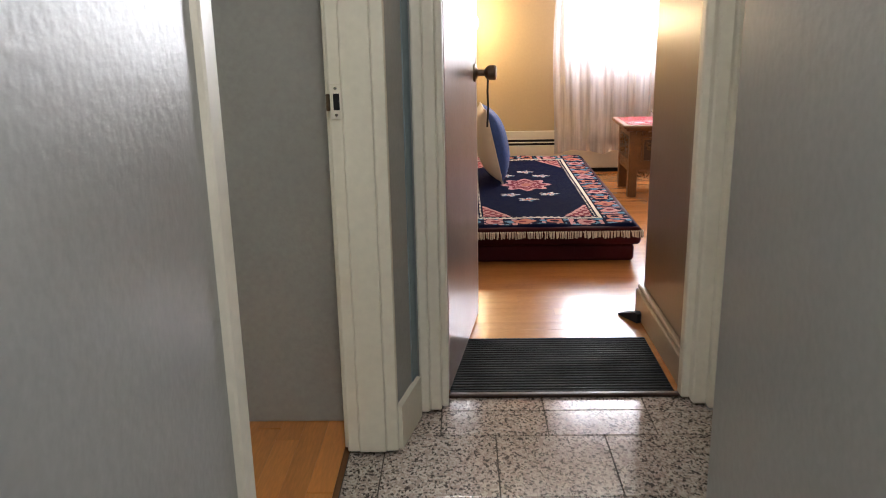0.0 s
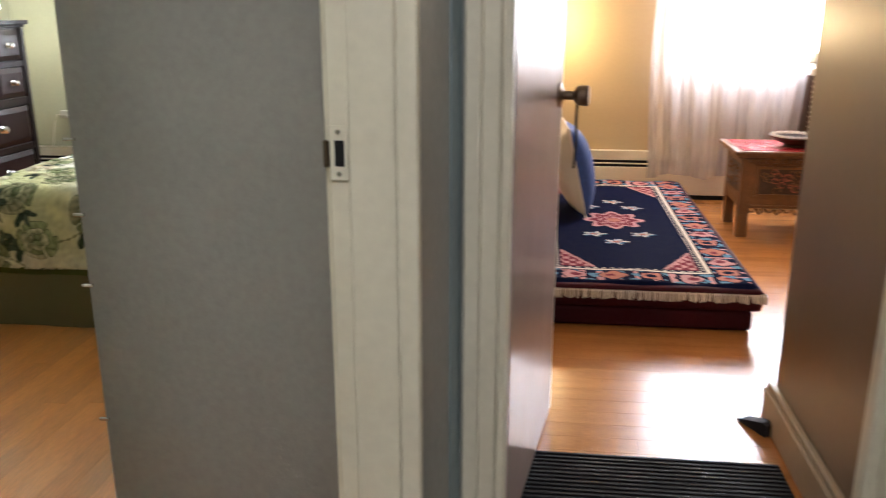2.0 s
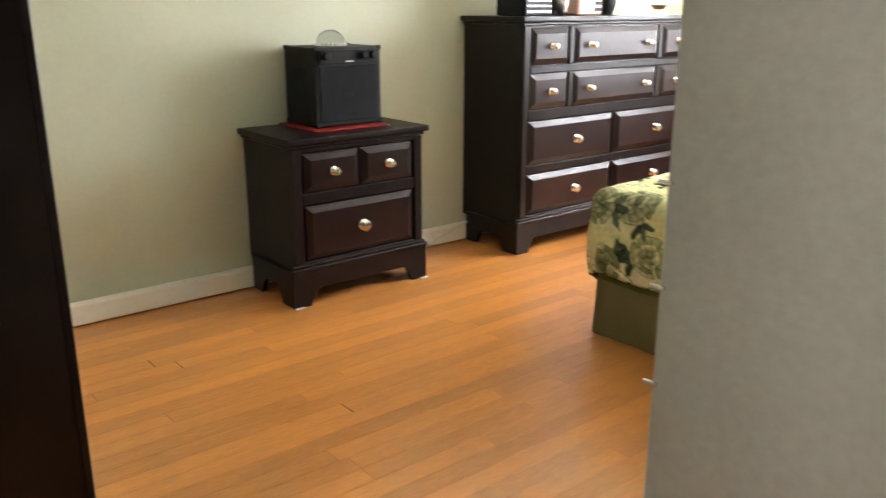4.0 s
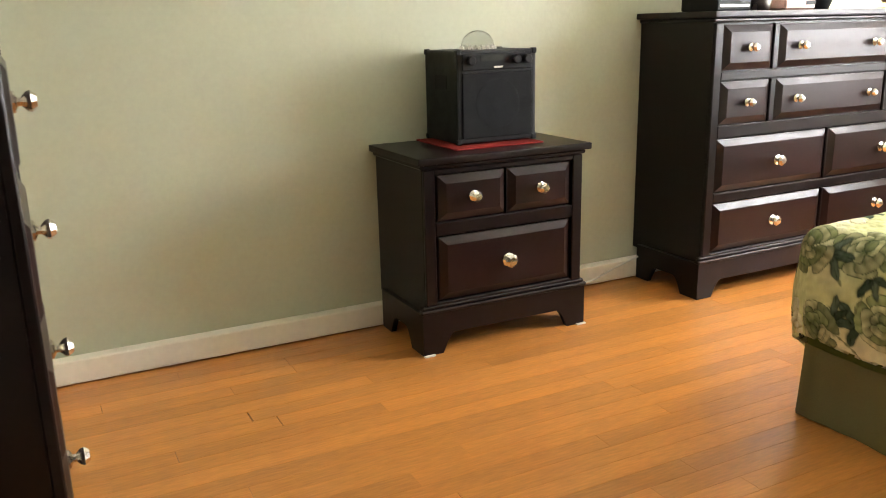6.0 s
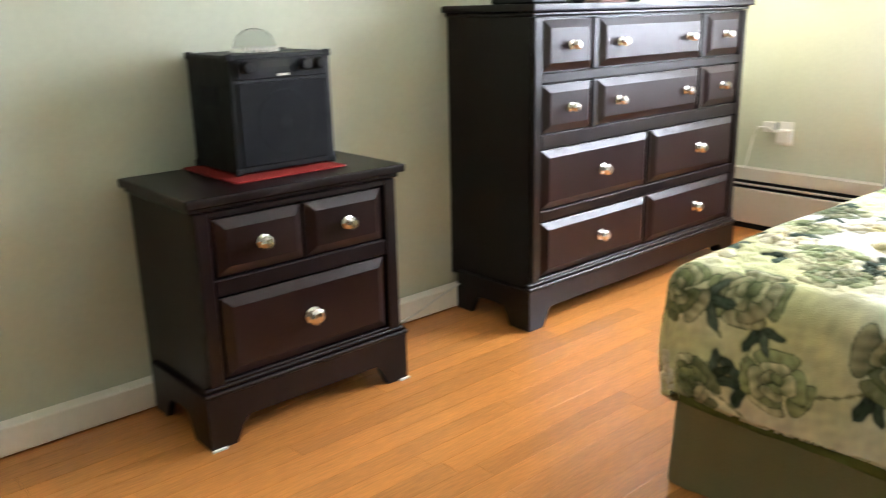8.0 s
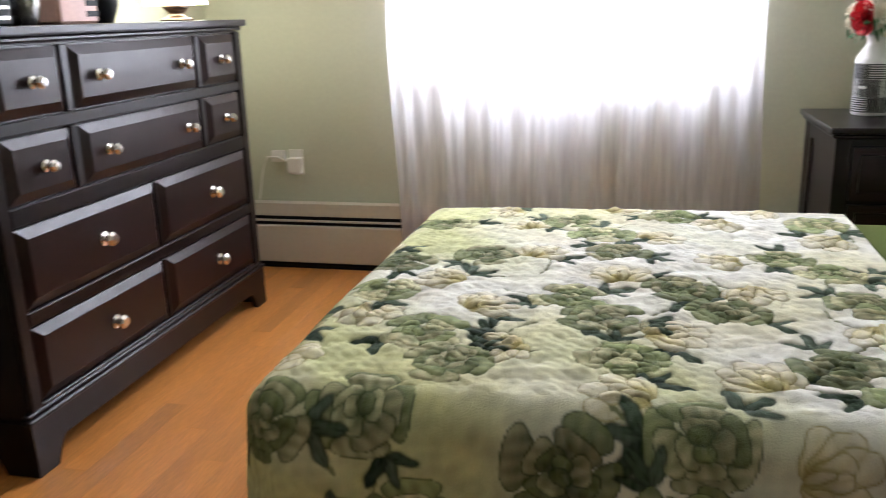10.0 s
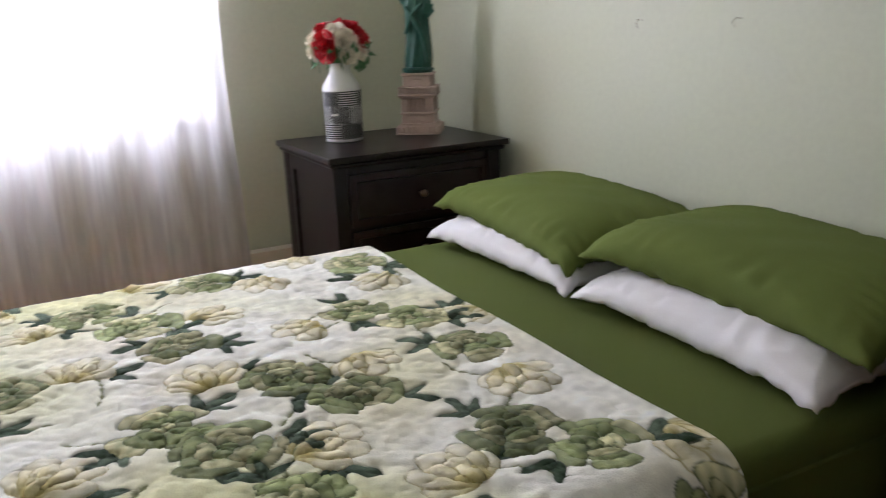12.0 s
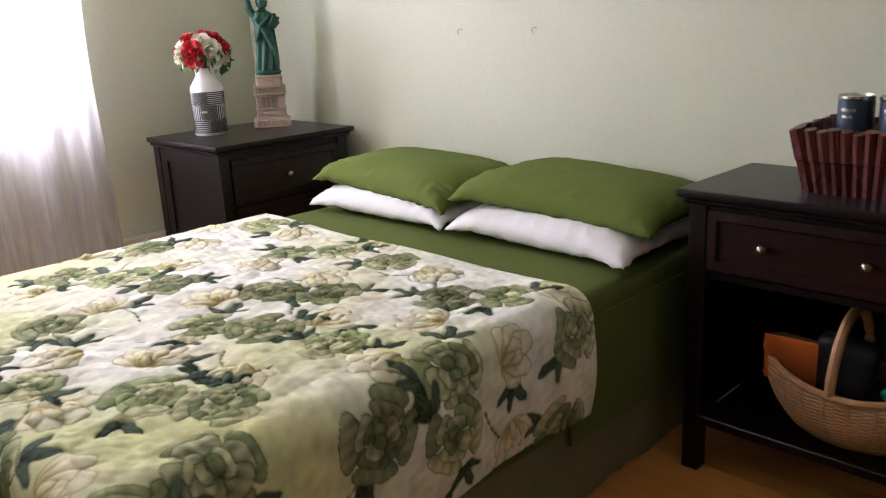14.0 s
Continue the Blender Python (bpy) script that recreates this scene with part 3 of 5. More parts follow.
def bedside(m, W, D, Hh, label, shelf_open):
    """Bedside table with tapered feet, front at y = 0 facing -y."""
    c = thing("bedside_table", m, label, "bedside table", "bedside tables")
    a = W / 2
    bm = bmesh.new()
    addbox(bm, -a - 0.022, a + 0.022, -0.028, D, Hh - 0.020, Hh, 0.006, 2)
    addbox(bm, -a - 0.012, a + 0.012, -0.016, D - 0.002, Hh - 0.036, Hh - 0.020, 0.006)
    part("top", bm, ESPRESSO, c)
    for x in (-a, a - 0.045):
        for y in (0.0, D - 0.05):
            g = box(x, x + 0.045, y, y + 0.045, 0.002, Hh - 0.037, 0.002)
            for v in g.verts:
                if v.co.z < 0.1:
                    v.co.x += 0.006 if x < 0 else -0.006
            part("leg", g, ESPRESSO, c)
    zb = Hh - 0.225
    if shelf_open:
        part("case", boxes((-a + 0.046, a - 0.046, 0.012, D - 0.012, zb, zb + 0.02), (-a + 0.046, a - 0.046, 0.008, 0.020, zb + 0.021, Hh - 0.038), bevel=0.002), ESPRESSO, c)
        part("lower_shelf", box(-a + 0.046, a - 0.046, 0.004, D - 0.02, 0.135, 0.16, 0.003), ESPRESSO, c)
        part("back_panel", box(-a + 0.046, a - 0.046, D - 0.018, D - 0.006, 0.161, zb - 0.001), ESPRESSO, c)
        for sx in (-1, 1):
            part("side_panel", box(sx * (a - 0.010), sx * (a - 0.024), 0.046, D - 0.051, 0.137, Hh - 0.038), ESPRESSO, c)
        spans = [(zb + 0.03, Hh - 0.048)]
    else:
        part("case", box(-a + 0.012, a - 0.012, 0.014, D - 0.014, 0.12, Hh - 0.038), ESPRESSO, c)
        hz = (Hh - 0.16 - 0.05) / 3
        spans = [(0.16 + i * hz, 0.16 + (i + 1) * hz - 0.014) for i in range(3)]
    for z0, z1 in spans:
        x0, x1 = -a + 0.052, a - 0.052
        y = 0.008 if shelf_open else 0.014
        g = box(x0, x1, y - 0.014, y, z0, z1)
        bmesh.ops.recalc_face_normals(g, faces=g.faces)
        f = [k for k in g.faces if k.normal.y < -0.9]
        bmesh.ops.inset_individual(g, faces=f, thickness=0.032)
        bmesh.ops.inset_individual(g, faces=f, thickness=0.006)
        bmesh.ops.translate(g, vec=(0, 0.008, 0), verts=list(f[0].verts))
        dr = part("drawer", g, ESPRESSO_H, c)
        for kx in ((x0 + 0.14, x1 - 0.14) if shelf_open else (0.0,)):
            part("knob", lathe([(0.006, 0), (0.006, 0.012), (0.012, 0.016), (0.013, 0.022), (0.008, 0.027), (0, 0.028)], 12, pose(kx, y - 0.006, (z0 + z1) / 2, 90)), BRONZE, dr, smooth=True)
    for sx in (-1, 1):
        if not shelf_open:
            g = boxes((sx * (a - 0.012), sx * (a - 0.004), 0.046, 0.09, 0.13, Hh - 0.04), (sx * (a - 0.012), sx * (a - 0.004), D - 0.10, D - 0.052, 0.13, Hh - 0.04), (sx * (a - 0.012), sx * (a - 0.004), 0.09, D - 0.10, Hh - 0.09, Hh - 0.04), (sx * (a - 0.012), sx * (a - 0.004), 0.09, D - 0.10, 0.13, 0.18))
            part("side_frame", g, ESPRESSO, c)
    return c


bedside(pose(-1.07, 7.545, 0, 0, 0, 0), 0.60, 0.50, 0.755, "dark espresso bedside chest in the corner by the window", False)
bedside(pose(-1.110, 5.515, 0, 0, 0, -90), 0.61, 0.385, 0.755, "dark espresso bedside table with a drawer and open shelf", True)

# ---- bed ----
BX0, BX1, BY0, BY1, BZ = -2.585, -0.735, 5.905, 7.265, 0.535
bed = thing("bed", pose(0, 0, 0), "double bed with green sheet and olive bed skirt", "bed")


def soft_block(x0, x1, y0, y1, z0, z1, r, n=5):
    return box(x0, x1, y0, y1, z0, z1, r, n)


part("mattress", soft_block(BX0 + 0.03, BX1, BY0 + 0.02, BY1 - 0.02, 0.20, BZ - 0.006, 0.05), GREENSHEET, bed, "mattress in a green fitted sheet", smooth=True)
bm = bmesh.new()
loop = [(BX1, BY0 + 0.03), (BX0 + 0.04, BY0 + 0.03), (BX0 + 0.04, BY1 - 0.03), (BX1, BY1 - 0.03)]
prevs = None
for k in range(3):
    for i in range(41):
        f = i / 40
        p = Vector(loop[k]) * (1 - f) + Vector(loop[k + 1]) * f
        w = 0.004 * math.sin(40 * f + k) + 0.003 * math.sin(97 * f)
        n = ((0, -1), (-1, 0), (0, 1))[k]
        col = [bm.verts.new((p.x + n[0] * (w + s), p.y + n[1] * (w + s), z)) for z, s in ((0.003, 0.012), (0.10, 0.006), (0.215, 0.0))]
        if prevs:
            for a in range(2):
                bm.faces.new((prevs[a], col[a], col[a + 1], prevs[a + 1]))
        prevs = col
part("bed_skirt", bm, SKIRT, bed, "olive green pleated bed skirt", smooth=True)
for y in (BY0 + 0.012, BY1 - 0.022):
    part("sheet_drop", box(-1.46, BX1 - 0.002, y, y + 0.010, 0.17, BZ - 0.06), GREENSHEET, bed)


# printed fleece blanket: roses in green and yellow with dark leaves
def blanket():
    rnd = random.Random(21)
    x_in, x_foot, side = -1.405, BX0 - 0.005, 0.30
    U = abs(x_foot - x_in) + 0.33
    V = (BY1 - BY0) + 2 * side
    step = 0.0038
    nu, nv = int(U / step), int(V / step)
    uu, vv = np.meshgrid(np.linspace(0, U, nu + 1), np.linspace(0, V, nv + 1), indexing="ij")
    col = np.zeros((nu + 1, nv + 1, 3))
    col[:] = (0.78, 0.76, 0.69)
    hgt = np.zeros((nu + 1, nv + 1))

    def wave(a, b, s, seed):
        r = np.random.RandomState(seed)
        t = np.zeros_like(a)
        for i in range(10):
            f = s * (0.6 + 1.6 * r.rand())
            th = 6.283 * r.rand()
            t += np.sin(f * (a * math.cos(th) + b * math.sin(th)) + 6.283 * r.rand())
        return t / 10
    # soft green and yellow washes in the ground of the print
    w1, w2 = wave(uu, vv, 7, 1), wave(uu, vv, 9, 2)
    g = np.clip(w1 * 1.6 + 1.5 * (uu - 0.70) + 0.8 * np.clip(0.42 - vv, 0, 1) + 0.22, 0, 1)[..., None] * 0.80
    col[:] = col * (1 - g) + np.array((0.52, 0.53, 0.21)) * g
    g = np.clip(w2 * 3.2 - 0.25, 0, 1)[..., None] * 0.5
    col[:] = col * (1 - g) + np.array((0.62, 0.58, 0.30)) * g

    g = np.clip(wave(uu, vv, 16, 3) * 3.0 - 0.15, 0, 1)[..., None] * 0.45
    col[:] = col * (1 - g) + np.array((0.60, 0.54, 0.40)) * g

    DU, DV = U / nu, V / nv

    def window_of(cu, cv, r):
        i0, i1 = max(0, int((cu - r) / DU)), min(nu + 1, int((cu + r) / DU) + 2)
        j0, j1 = max(0, int((cv - r) / DV)), min(nv + 1, int((cv + r) / DV) + 2)
        return slice(i0, i1), slice(j0, j1)

    def petal(cu, cv, ang, ln, wd, inner, outer, line, k=1.0, lift=0.0012, lw=0.0034, pointed=False):
        """One petal or leaf from its root along ang: shaded from root to rim, with a drawn outline."""
        w = window_of(cu + math.cos(ang) * ln / 2, cv + math.sin(ang) * ln / 2, ln * 0.5 + wd)
        if w[0].stop <= w[0].start or w[1].stop <= w[1].start:
            return
        a, b = uu[w] - cu, vv[w] - cv
        a, b = a * math.cos(ang) + b * math.sin(ang), -a * math.sin(ang) + b * math.cos(ang)
        t = a / ln
        tt = np.clip(t, 0, 1)
        half = wd * (1.9 * tt ** 0.7 * (1 - tt) ** 0.8 if pointed else np.sqrt(np.clip(1 - (2 * t - 1) ** 2, 0, 1)) * (0.72 + 0.45 * t)) + 0.0022 * np.sin(130 * a + 50 * b)
        gap = np.minimum(half - np.abs(b), np.minimum(a, ln - a))
        inside = np.clip(gap / 0.004, 0, 1)
        shade = np.clip(t + 0.18 * np.sin(b * 240 + a * 90), 0, 1)[..., None]
        c = np.array(inner) * (1 - shade) + np.array(outer) * shade
        mm = (inside * k)[..., None]
        col[w] = col[w] * (1 - mm) + c * mm
        ln_m = (np.exp(-((gap - 0.002) / lw) ** 2) * (gap > -0.004) * 0.85)[..., None]
        col[w] = col[w] * (1 - ln_m) + np.array(line) * ln_m
        hgt[w] = hgt[w] + inside * lift * np.sqrt(np.clip(gap / (wd + 1e-6), 0, 1)) - ln_m[..., 0] * 0.0025

    def leaf(cu, cv, ang, ln, shade):
        dark = tuple(0.55 * q for q in shade)
        petal(cu, cv, ang, ln, 0.30 * ln, shade, tuple(1.5 * q for q in shade), dark, 1.0, -0.001, pointed=True)
        petal(cu, cv, ang, ln * 0.9, 0.012 * ln, dark, dark, dark, 0.5, 0, 0.002)

    def rose(cu, cv, r, ang, kind):
        ph = rnd.uniform(0, 6.28)
        depth = rnd.uniform(0.48, 1.08)
        flat = rnd.uniform(0.70, 0.95)
        if kind == "green":
            for ring, count, ln, wd in ((0.42, 4, 0.62, 0.62), (0.22, 4, 0.55, 0.50), (0.06, 3, 0.46, 0.36), (-0.08, 2, 0.36, 0.22)):
                for i in range(count):
                    a = ph + 6.283 * (i + 0.5 * (count % 2)) / count + rnd.uniform(-0.35, 0.35)
                    tone = depth * rnd.uniform(0.72, 1.22)
                    lite = (0.72, 0.67, 0.40) if rnd.random() < 0.5 else (0.36, 0.40, 0.19)
                    petal(cu + math.cos(a) * r * ring, cv + flat * math.sin(a) * r * ring, a, r * ln * rnd.uniform(0.85, 1.15), r * wd * rnd.uniform(0.8, 1.1), tuple(q * tone for q in (0.11, 0.145, 0.06)), tuple(q * tone for q in lite), (0.045, 0.065, 0.03), 0.92, 0.0022, 0.0024)
        else:
            # a half-open bloom: petals fanned from one root
            bu, bv = cu - math.cos(ang) * r * 0.7, cv - math.sin(ang) * r * 0.7
            for da, ln, wd in ((-1.0, 1.25, 0.34), (1.0, 1.25, 0.34), (-0.55, 1.55, 0.40), (0.55, 1.55, 0.40), (0.0, 1.65, 0.46), (-0.22, 1.15, 0.30), (0.25, 1.05, 0.28), (0.02, 0.72, 0.18)):
                a = ang + da + rnd.uniform(-0.1, 0.1)
                tone = rnd.uniform(0.9, 1.08)
                petal(bu, bv, a, r * ln, r * wd, tuple(q * tone for q in (0.58, 0.49, 0.20)), tuple(q * tone for q in (0.76, 0.71, 0.57)), (0.33, 0.27, 0.10), 0.70, 0.0026, 0.0028)

    def stem(cu, cv, ang, ln):
        for i in range(7):
            a = ang + 0.14 * i
            petal(cu, cv, a, ln / 6, 0.0035, (0.22, 0.23, 0.12), (0.22, 0.23, 0.12), (0.16, 0.17, 0.08), 1.0, 0, 0.002)
            cu, cv = cu + math.cos(a) * ln / 7, cv + math.sin(a) * ln / 7

    # the print: green roses in pairs, half-open yellow ones between them
    greens = ((0.09, 1.48), (0.47, 1.53), (0.23, 1.16), (0.14, 1.05), (0.12, 0.85), (0.73, 1.46), (0.65, 1.31), (0.60, 1.14), (0.47, 0.90),
              (0.38, 0.78), (0.23, 0.54), (0.15, 0.43), (0.69, 0.82), (0.62, 0.70), (0.58, 0.52), (0.91, 1.09), (0.46, 0.30), (0.94, 0.58),
              (0.87, 0.46), (0.07, 0.25), (0.66, 0.24), (0.48, 0.17), (1.07, 1.40), (1.10, 1.02), (1.08, 0.80), (1.22, 0.62), (1.32, 0.38), (1.30, 1.30))
    yellows = ((0.10, 1.32), (0.35, 1.45), (0.60, 1.62), (0.37, 1.10), (0.50, 1.29), (0.32, 0.88), (0.59, 0.97), (0.12, 0.68), (0.02, 0.37), (0.03, 1.00),
               (0.49, 0.65), (0.36, 0.48), (0.85, 1.40), (0.78, 1.13), (0.85, 0.75), (0.79, 0.53), (0.58, 0.38), (0.98, 0.90), (1.07, 0.65), (0.93, 1.56), (0.28, 0.27), (1.20, 1.16), (1.26, 0.84))
    spots = [(p, "green") for p in greens] + [(p, "yellow") for p in yellows]
    tries = 0
    while len(spots) < 84 and tries < 8000:
        tries += 1
        p = (rnd.uniform(0.0, U), rnd.uniform(0.0, V))
        if all((p[0] - q[0]) ** 2 + (p[1] - q[1]) ** 2 > 0.155 ** 2 for q, _ in spots) and not (p[0] < 1.12 and 0.32 < p[1] < 1.58):
            spots.append((p, "green" if len(spots) % 2 else "yellow"))
    spots.sort(key=lambda q: q[1] == "green")
    for i, ((cu, cv), kind) in enumerate(spots):
        ang = rnd.uniform(0, 6.28)
        r = rnd.uniform(0.074, 0.088) if kind == "green" else rnd.uniform(0.062, 0.074)
        if i % 2:
            stem(cu, cv, ang + 2.2, r + rnd.uniform(0.06, 0.11))
        for group in range(2 if kind == "green" and i % 5 < 2 else 1):
            c0 = ang + 2.0 + group * 2.7 + rnd.uniform(-0.4, 0.4)
            for k in range(rnd.choice((2, 3, 3)) if kind == "green" else rnd.choice((0, 2, 3))):
                leaf(cu + math.cos(c0) * r * 0.98, cv + math.sin(c0) * r * 0.98, c0 + (k - 1) * 0.95 + rnd.uniform(-0.15, 0.15), rnd.uniform(0.058, 0.080), rnd.choice(((0.040, 0.060, 0.038), (0.058, 0.082, 0.054), (0.085, 0.112, 0.078))))
        rose(cu, cv, r, ang, kind)
    col += 0.012 * wave(uu, vv, 260, 5)[..., None] * 3
    col *= 1 + 0.12 * wave(uu, vv, 45, 6)[..., None] * 2 + 0.10 * wave(uu, vv, 120, 7)[..., None] * 2
    hgt += 0.0022 * wave(uu, vv, 60, 8) * 2 + 0.0011 * wave(uu, vv, 150, 11) * 2
    col = np.clip(col, 0.01, 0.85)

    hgt *= np.clip(uu / 0.05, 0.1, 1)

    # drape over the bed: flat, a rounded edge, then down
    R = 0.060

    def bend(s):
        """Distance past the edge's start: how far out, how far down."""
        s = np.maximum(s, 0)
        arc = R * math.pi / 2
        a = np.minimum(s, arc) / R
        rest = np.maximum(s - arc, 0)
        return R * np.sin(a) + 0.012 * np.sin(np.minimum(rest / 0.25, 1) * math.pi) - rest * 0.05, R * (1 - np.cos(a)) + rest
    flatu = abs(x_foot - x_in) - R
    flatv = (BY1 - BY0) / 2 - R
    vc = vv - V / 2
    su, sv = np.maximum(uu - flatu, 0), np.maximum(np.abs(vc) - flatv, 0)
    s = np.sqrt(su ** 2 + sv ** 2) + 1e-9
    hem = np.where(su > 0, 0.385 - 0.05 * np.clip(sv / s, 0, 1), 0.335)
    out, down = bend(np.minimum(s, hem))
    X = x_in - np.minimum(uu, flatu) - out * su / s
    Y = (BY0 + BY1) / 2 + np.sign(vc) * (np.minimum(np.abs(vc), flatv) + out * sv / s)
    xd, yd = down * su / s, down * sv / s
    Z = BZ + 0.012 - down
    side_w = np.clip(yd * 5, 0, 1)
    foot_w = np.clip(xd * 5, 0, 1)
    Y = Y + np.sign(vc) * side_w * 0.010 * np.sin(uu * 14 + 1)
    X = X - foot_w * 0.007 * np.sin(vv * 11)
    top = s < 1e-6
    Z = Z + 0.004 * wave(uu, vv, 6, 9) * 3 * (1 - np.clip(4 * down, 0, 1)) + hgt * (0.3 + 0.7 * top) * 1.3
    Y = Y + np.sign(vc) * (hgt * 0.8 * side_w)
    X = X - hgt * 0.8 * foot_w
    Z = np.maximum(Z, 0.15)
    verts = np.stack([X, Y, Z], -1).reshape(-1, 3)
    idx = np.arange((nu + 1) * (nv + 1)).reshape(nu + 1, nv + 1)
    faces = np.stack([idx[:-1, :-1], idx[:-1, 1:], idx[1:, 1:], idx[1:, :-1]], -1).reshape(-1, 4)
    me = bpy.data.meshes.new("blanket")
    me.from_pydata(verts.tolist(), [], faces.tolist())
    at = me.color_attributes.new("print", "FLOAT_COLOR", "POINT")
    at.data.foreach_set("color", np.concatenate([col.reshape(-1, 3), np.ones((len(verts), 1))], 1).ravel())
    me.polygons.foreach_set("use_smooth", [True] * len(me.polygons))
    m = mat("printed_fleece", (1, 1, 1), 0.9, 0.06, 12, 350, 0.25, gloss=0.08)
    nt = m.node_tree
    ca = nt.nodes.new("ShaderNodeVertexColor")
    ca.layer_name = "print"
    for n in nt.nodes:
        if n.bl_idname == "ShaderNodeMix":
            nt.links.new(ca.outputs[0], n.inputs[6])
    me.materials.append(m)
    ob = new("blanket", me)
    so = ob.modifiers.new("thick", "SOLIDIFY")
    so.thickness, so.offset = 0.008, 1.0
    return tagged(ob, "cream fleece blanket printed with green and yellow roses", "blanket")


blanket()


def pillow(name, m, w, d, h, material, label, seed, group, pipe=None):
    rnd = random.Random(seed)
    ph = [rnd.uniform(0, 6.28) for _ in range(8)]
    n = 64
    bm = bmesh.new()
    grid = {}
    for side in (1, -1):
        for i in range(n + 1):
            for j in range(n + 1):
                u, v = 2 * i / n - 1, 2 * j / n - 1
                rim = i in (0, n) or j in (0, n)
                if side == -1 and rim:
                    grid[side, i, j] = grid[1, i, j]
                    continue
                fu, fv = max(0, 1 - abs(u) ** 2.6), max(0, 1 - abs(v) ** 2.6)
                t = (fu * fv) ** 0.43
                x = u * w / 2 * (1 - 0.07 * (1 - v * v) * abs(u) ** 3)
                y = v * d / 2 * (1 - 0.09 * (1 - u * u) * abs(v) ** 3)
                near = max(abs(u), abs(v))
                pucker = 0.0045 * near ** 6 * (1 - t) * (math.sin(19 * u + 17 * v + ph[0]) + math.sin(31 * u - 23 * v + ph[1]))
                lump = 0.002 * t * (math.sin(4 * u + ph[2]) + math.sin(5 * v + 3 * u + ph[3]))
                crease = 0.0012 * t * math.sin(13 * u - 6 * v + ph[4]) * math.sin(4 * v + ph[5])
                if material is PILLOWWHITE:
                    crease += 0.0035 * (1 - abs(math.sin(17 * u + 5 * v + ph[2]))) ** 3 + 0.003 * (1 - abs(math.sin(9 * u - 14 * v + ph[3]))) ** 4
                z = side * (h / 2 * t * (1.0 if side > 0 else 0.75)) + pucker + lump + crease + 0.005 * math.sin(2.2 * u + ph[6]) * (1 - t)
                along = u if abs(v) > abs(u) else v
                ripple = math.sin(41 * along + ph[7] + 2.2 * math.sin(5 * along + ph[0])) * (0.55 + 0.45 * math.sin(9 * along + ph[1]))
                gather = (0.005 if material is PILLOWWHITE else 0.010) * math.exp(-(1 - near) / 0.15) * ripple * min(1, 7 * (1 - near) + 0.2) - 0.030 * (abs(u) * abs(v)) ** 5 * side
                grid[side, i, j] = bm.verts.new((x, y, z + gather * side))
    for side in (1, -1):
        for i in range(n):
            for j in range(n):
                q = [grid[side, i, j], grid[side, i + 1, j], grid[side, i + 1, j + 1], grid[side, i, j + 1]]
                bm.faces.new(q if side == 1 else q[::-1])
    ob = obj(name, bm, material, smooth=True)
    ob.matrix_world = m
    return tagged(ob, label, "pillow", group)


pillow("pillow", pose(-0.995, 6.895, 0.580, 0, 0, 91), 0.64, 0.46, 0.130, PILLOWWHITE, "white pillow lying under a green one", 2, "pillows on the bed")
pillow("pillow", pose(-0.985, 6.240, 0.580, 0, 0, 89), 0.63, 0.47, 0.132, PILLOWWHITE, "white pillow lying under a green one", 5, "pillows on the bed")
pillow("pillow", pose(-0.975, 6.885, 0.650, 0, -2, 88), 0.66, 0.47, 0.145, PILLOWGREEN, "green pillow stacked on a white pillow", 7, "pillows on the bed")
pillow("pillow", pose(-0.950, 6.235, 0.662, 0, -2, 92), 0.68, 0.455, 0.148, PILLOWGREEN, "green pillow stacked on a white pillow", 11, "pillows on the bed")


# ---- on the nightstand ----
cl = tagged(obj("red_cloth", box(-3.84, -3.52, 5.355, 5.705, 0.684, 0.690, 0.002), REDCLOTH), "folded red cloth under the speaker", "cloth")
sp = thing("speaker", pose(-3.585, 5.553, 0.691, 0, 0, 90), "black portable party speaker with a clear light dome", "speaker")
part("cabinet", box(-0.158, 0.158, 0.0, 0.245, 0.004, 0.318, 0.008, 2), BLACKPL, sp)
part("grille", box(-0.140, 0.140, -0.004, 0.001, 0.020, 0.245, 0.003), GRILLE, sp)
part("cone", lathe([(0.092, 0.0), (0.086, 0.0007), (0.080, 0.0008), (0.070, 0.0006), (0.030, 0.0006), (0.026, 0.0008), (0, 0.0009)], 40, pose(0.0, -0.0035, 0.135, 90)), GRILLE, sp, smooth=True)
part("control_panel", box(-0.140, 0.140, -0.006, 0.001, 0.252, 0.308, 0.003), DARKGAP, sp)
for kx in (-0.110, 0.070, 0.115):
    part("dial", lathe([(0.016, 0), (0.015, 0.016), (0.012, 0.018), (0, 0.018)], 16, pose(kx, -0.006, 0.285, 90)), BLACKPL, sp)
part("display", box(-0.07, 0.02, -0.0075, -0.006, 0.282, 0.300), mat("smoked_display", (0.03, 0.03, 0.03), 0.2), sp)
part("maker_plate", box(-0.016, 0.018, -0.0075, -0.006, 0.258, 0.264), PLASTICW, sp, "small pale maker's plate")
for cx in (-0.158, 0.158):
    for cz in (0.004, 0.318):
        for cy in (0.0, 0.245):
            part("corner_guard", box(cx - 0.016 if cx > 0 else cx - 0.003, cx + 0.003 if cx > 0 else cx + 0.016, cy - 0.003 if cy == 0 else cy - 0.016, cy + 0.016 if cy == 0 else cy + 0.003, cz - 0.003 if cz < 0.1 else cz - 0.016, cz + 0.016 if cz < 0.1 else cz + 0.003, 0.003), BLACKPL, sp)
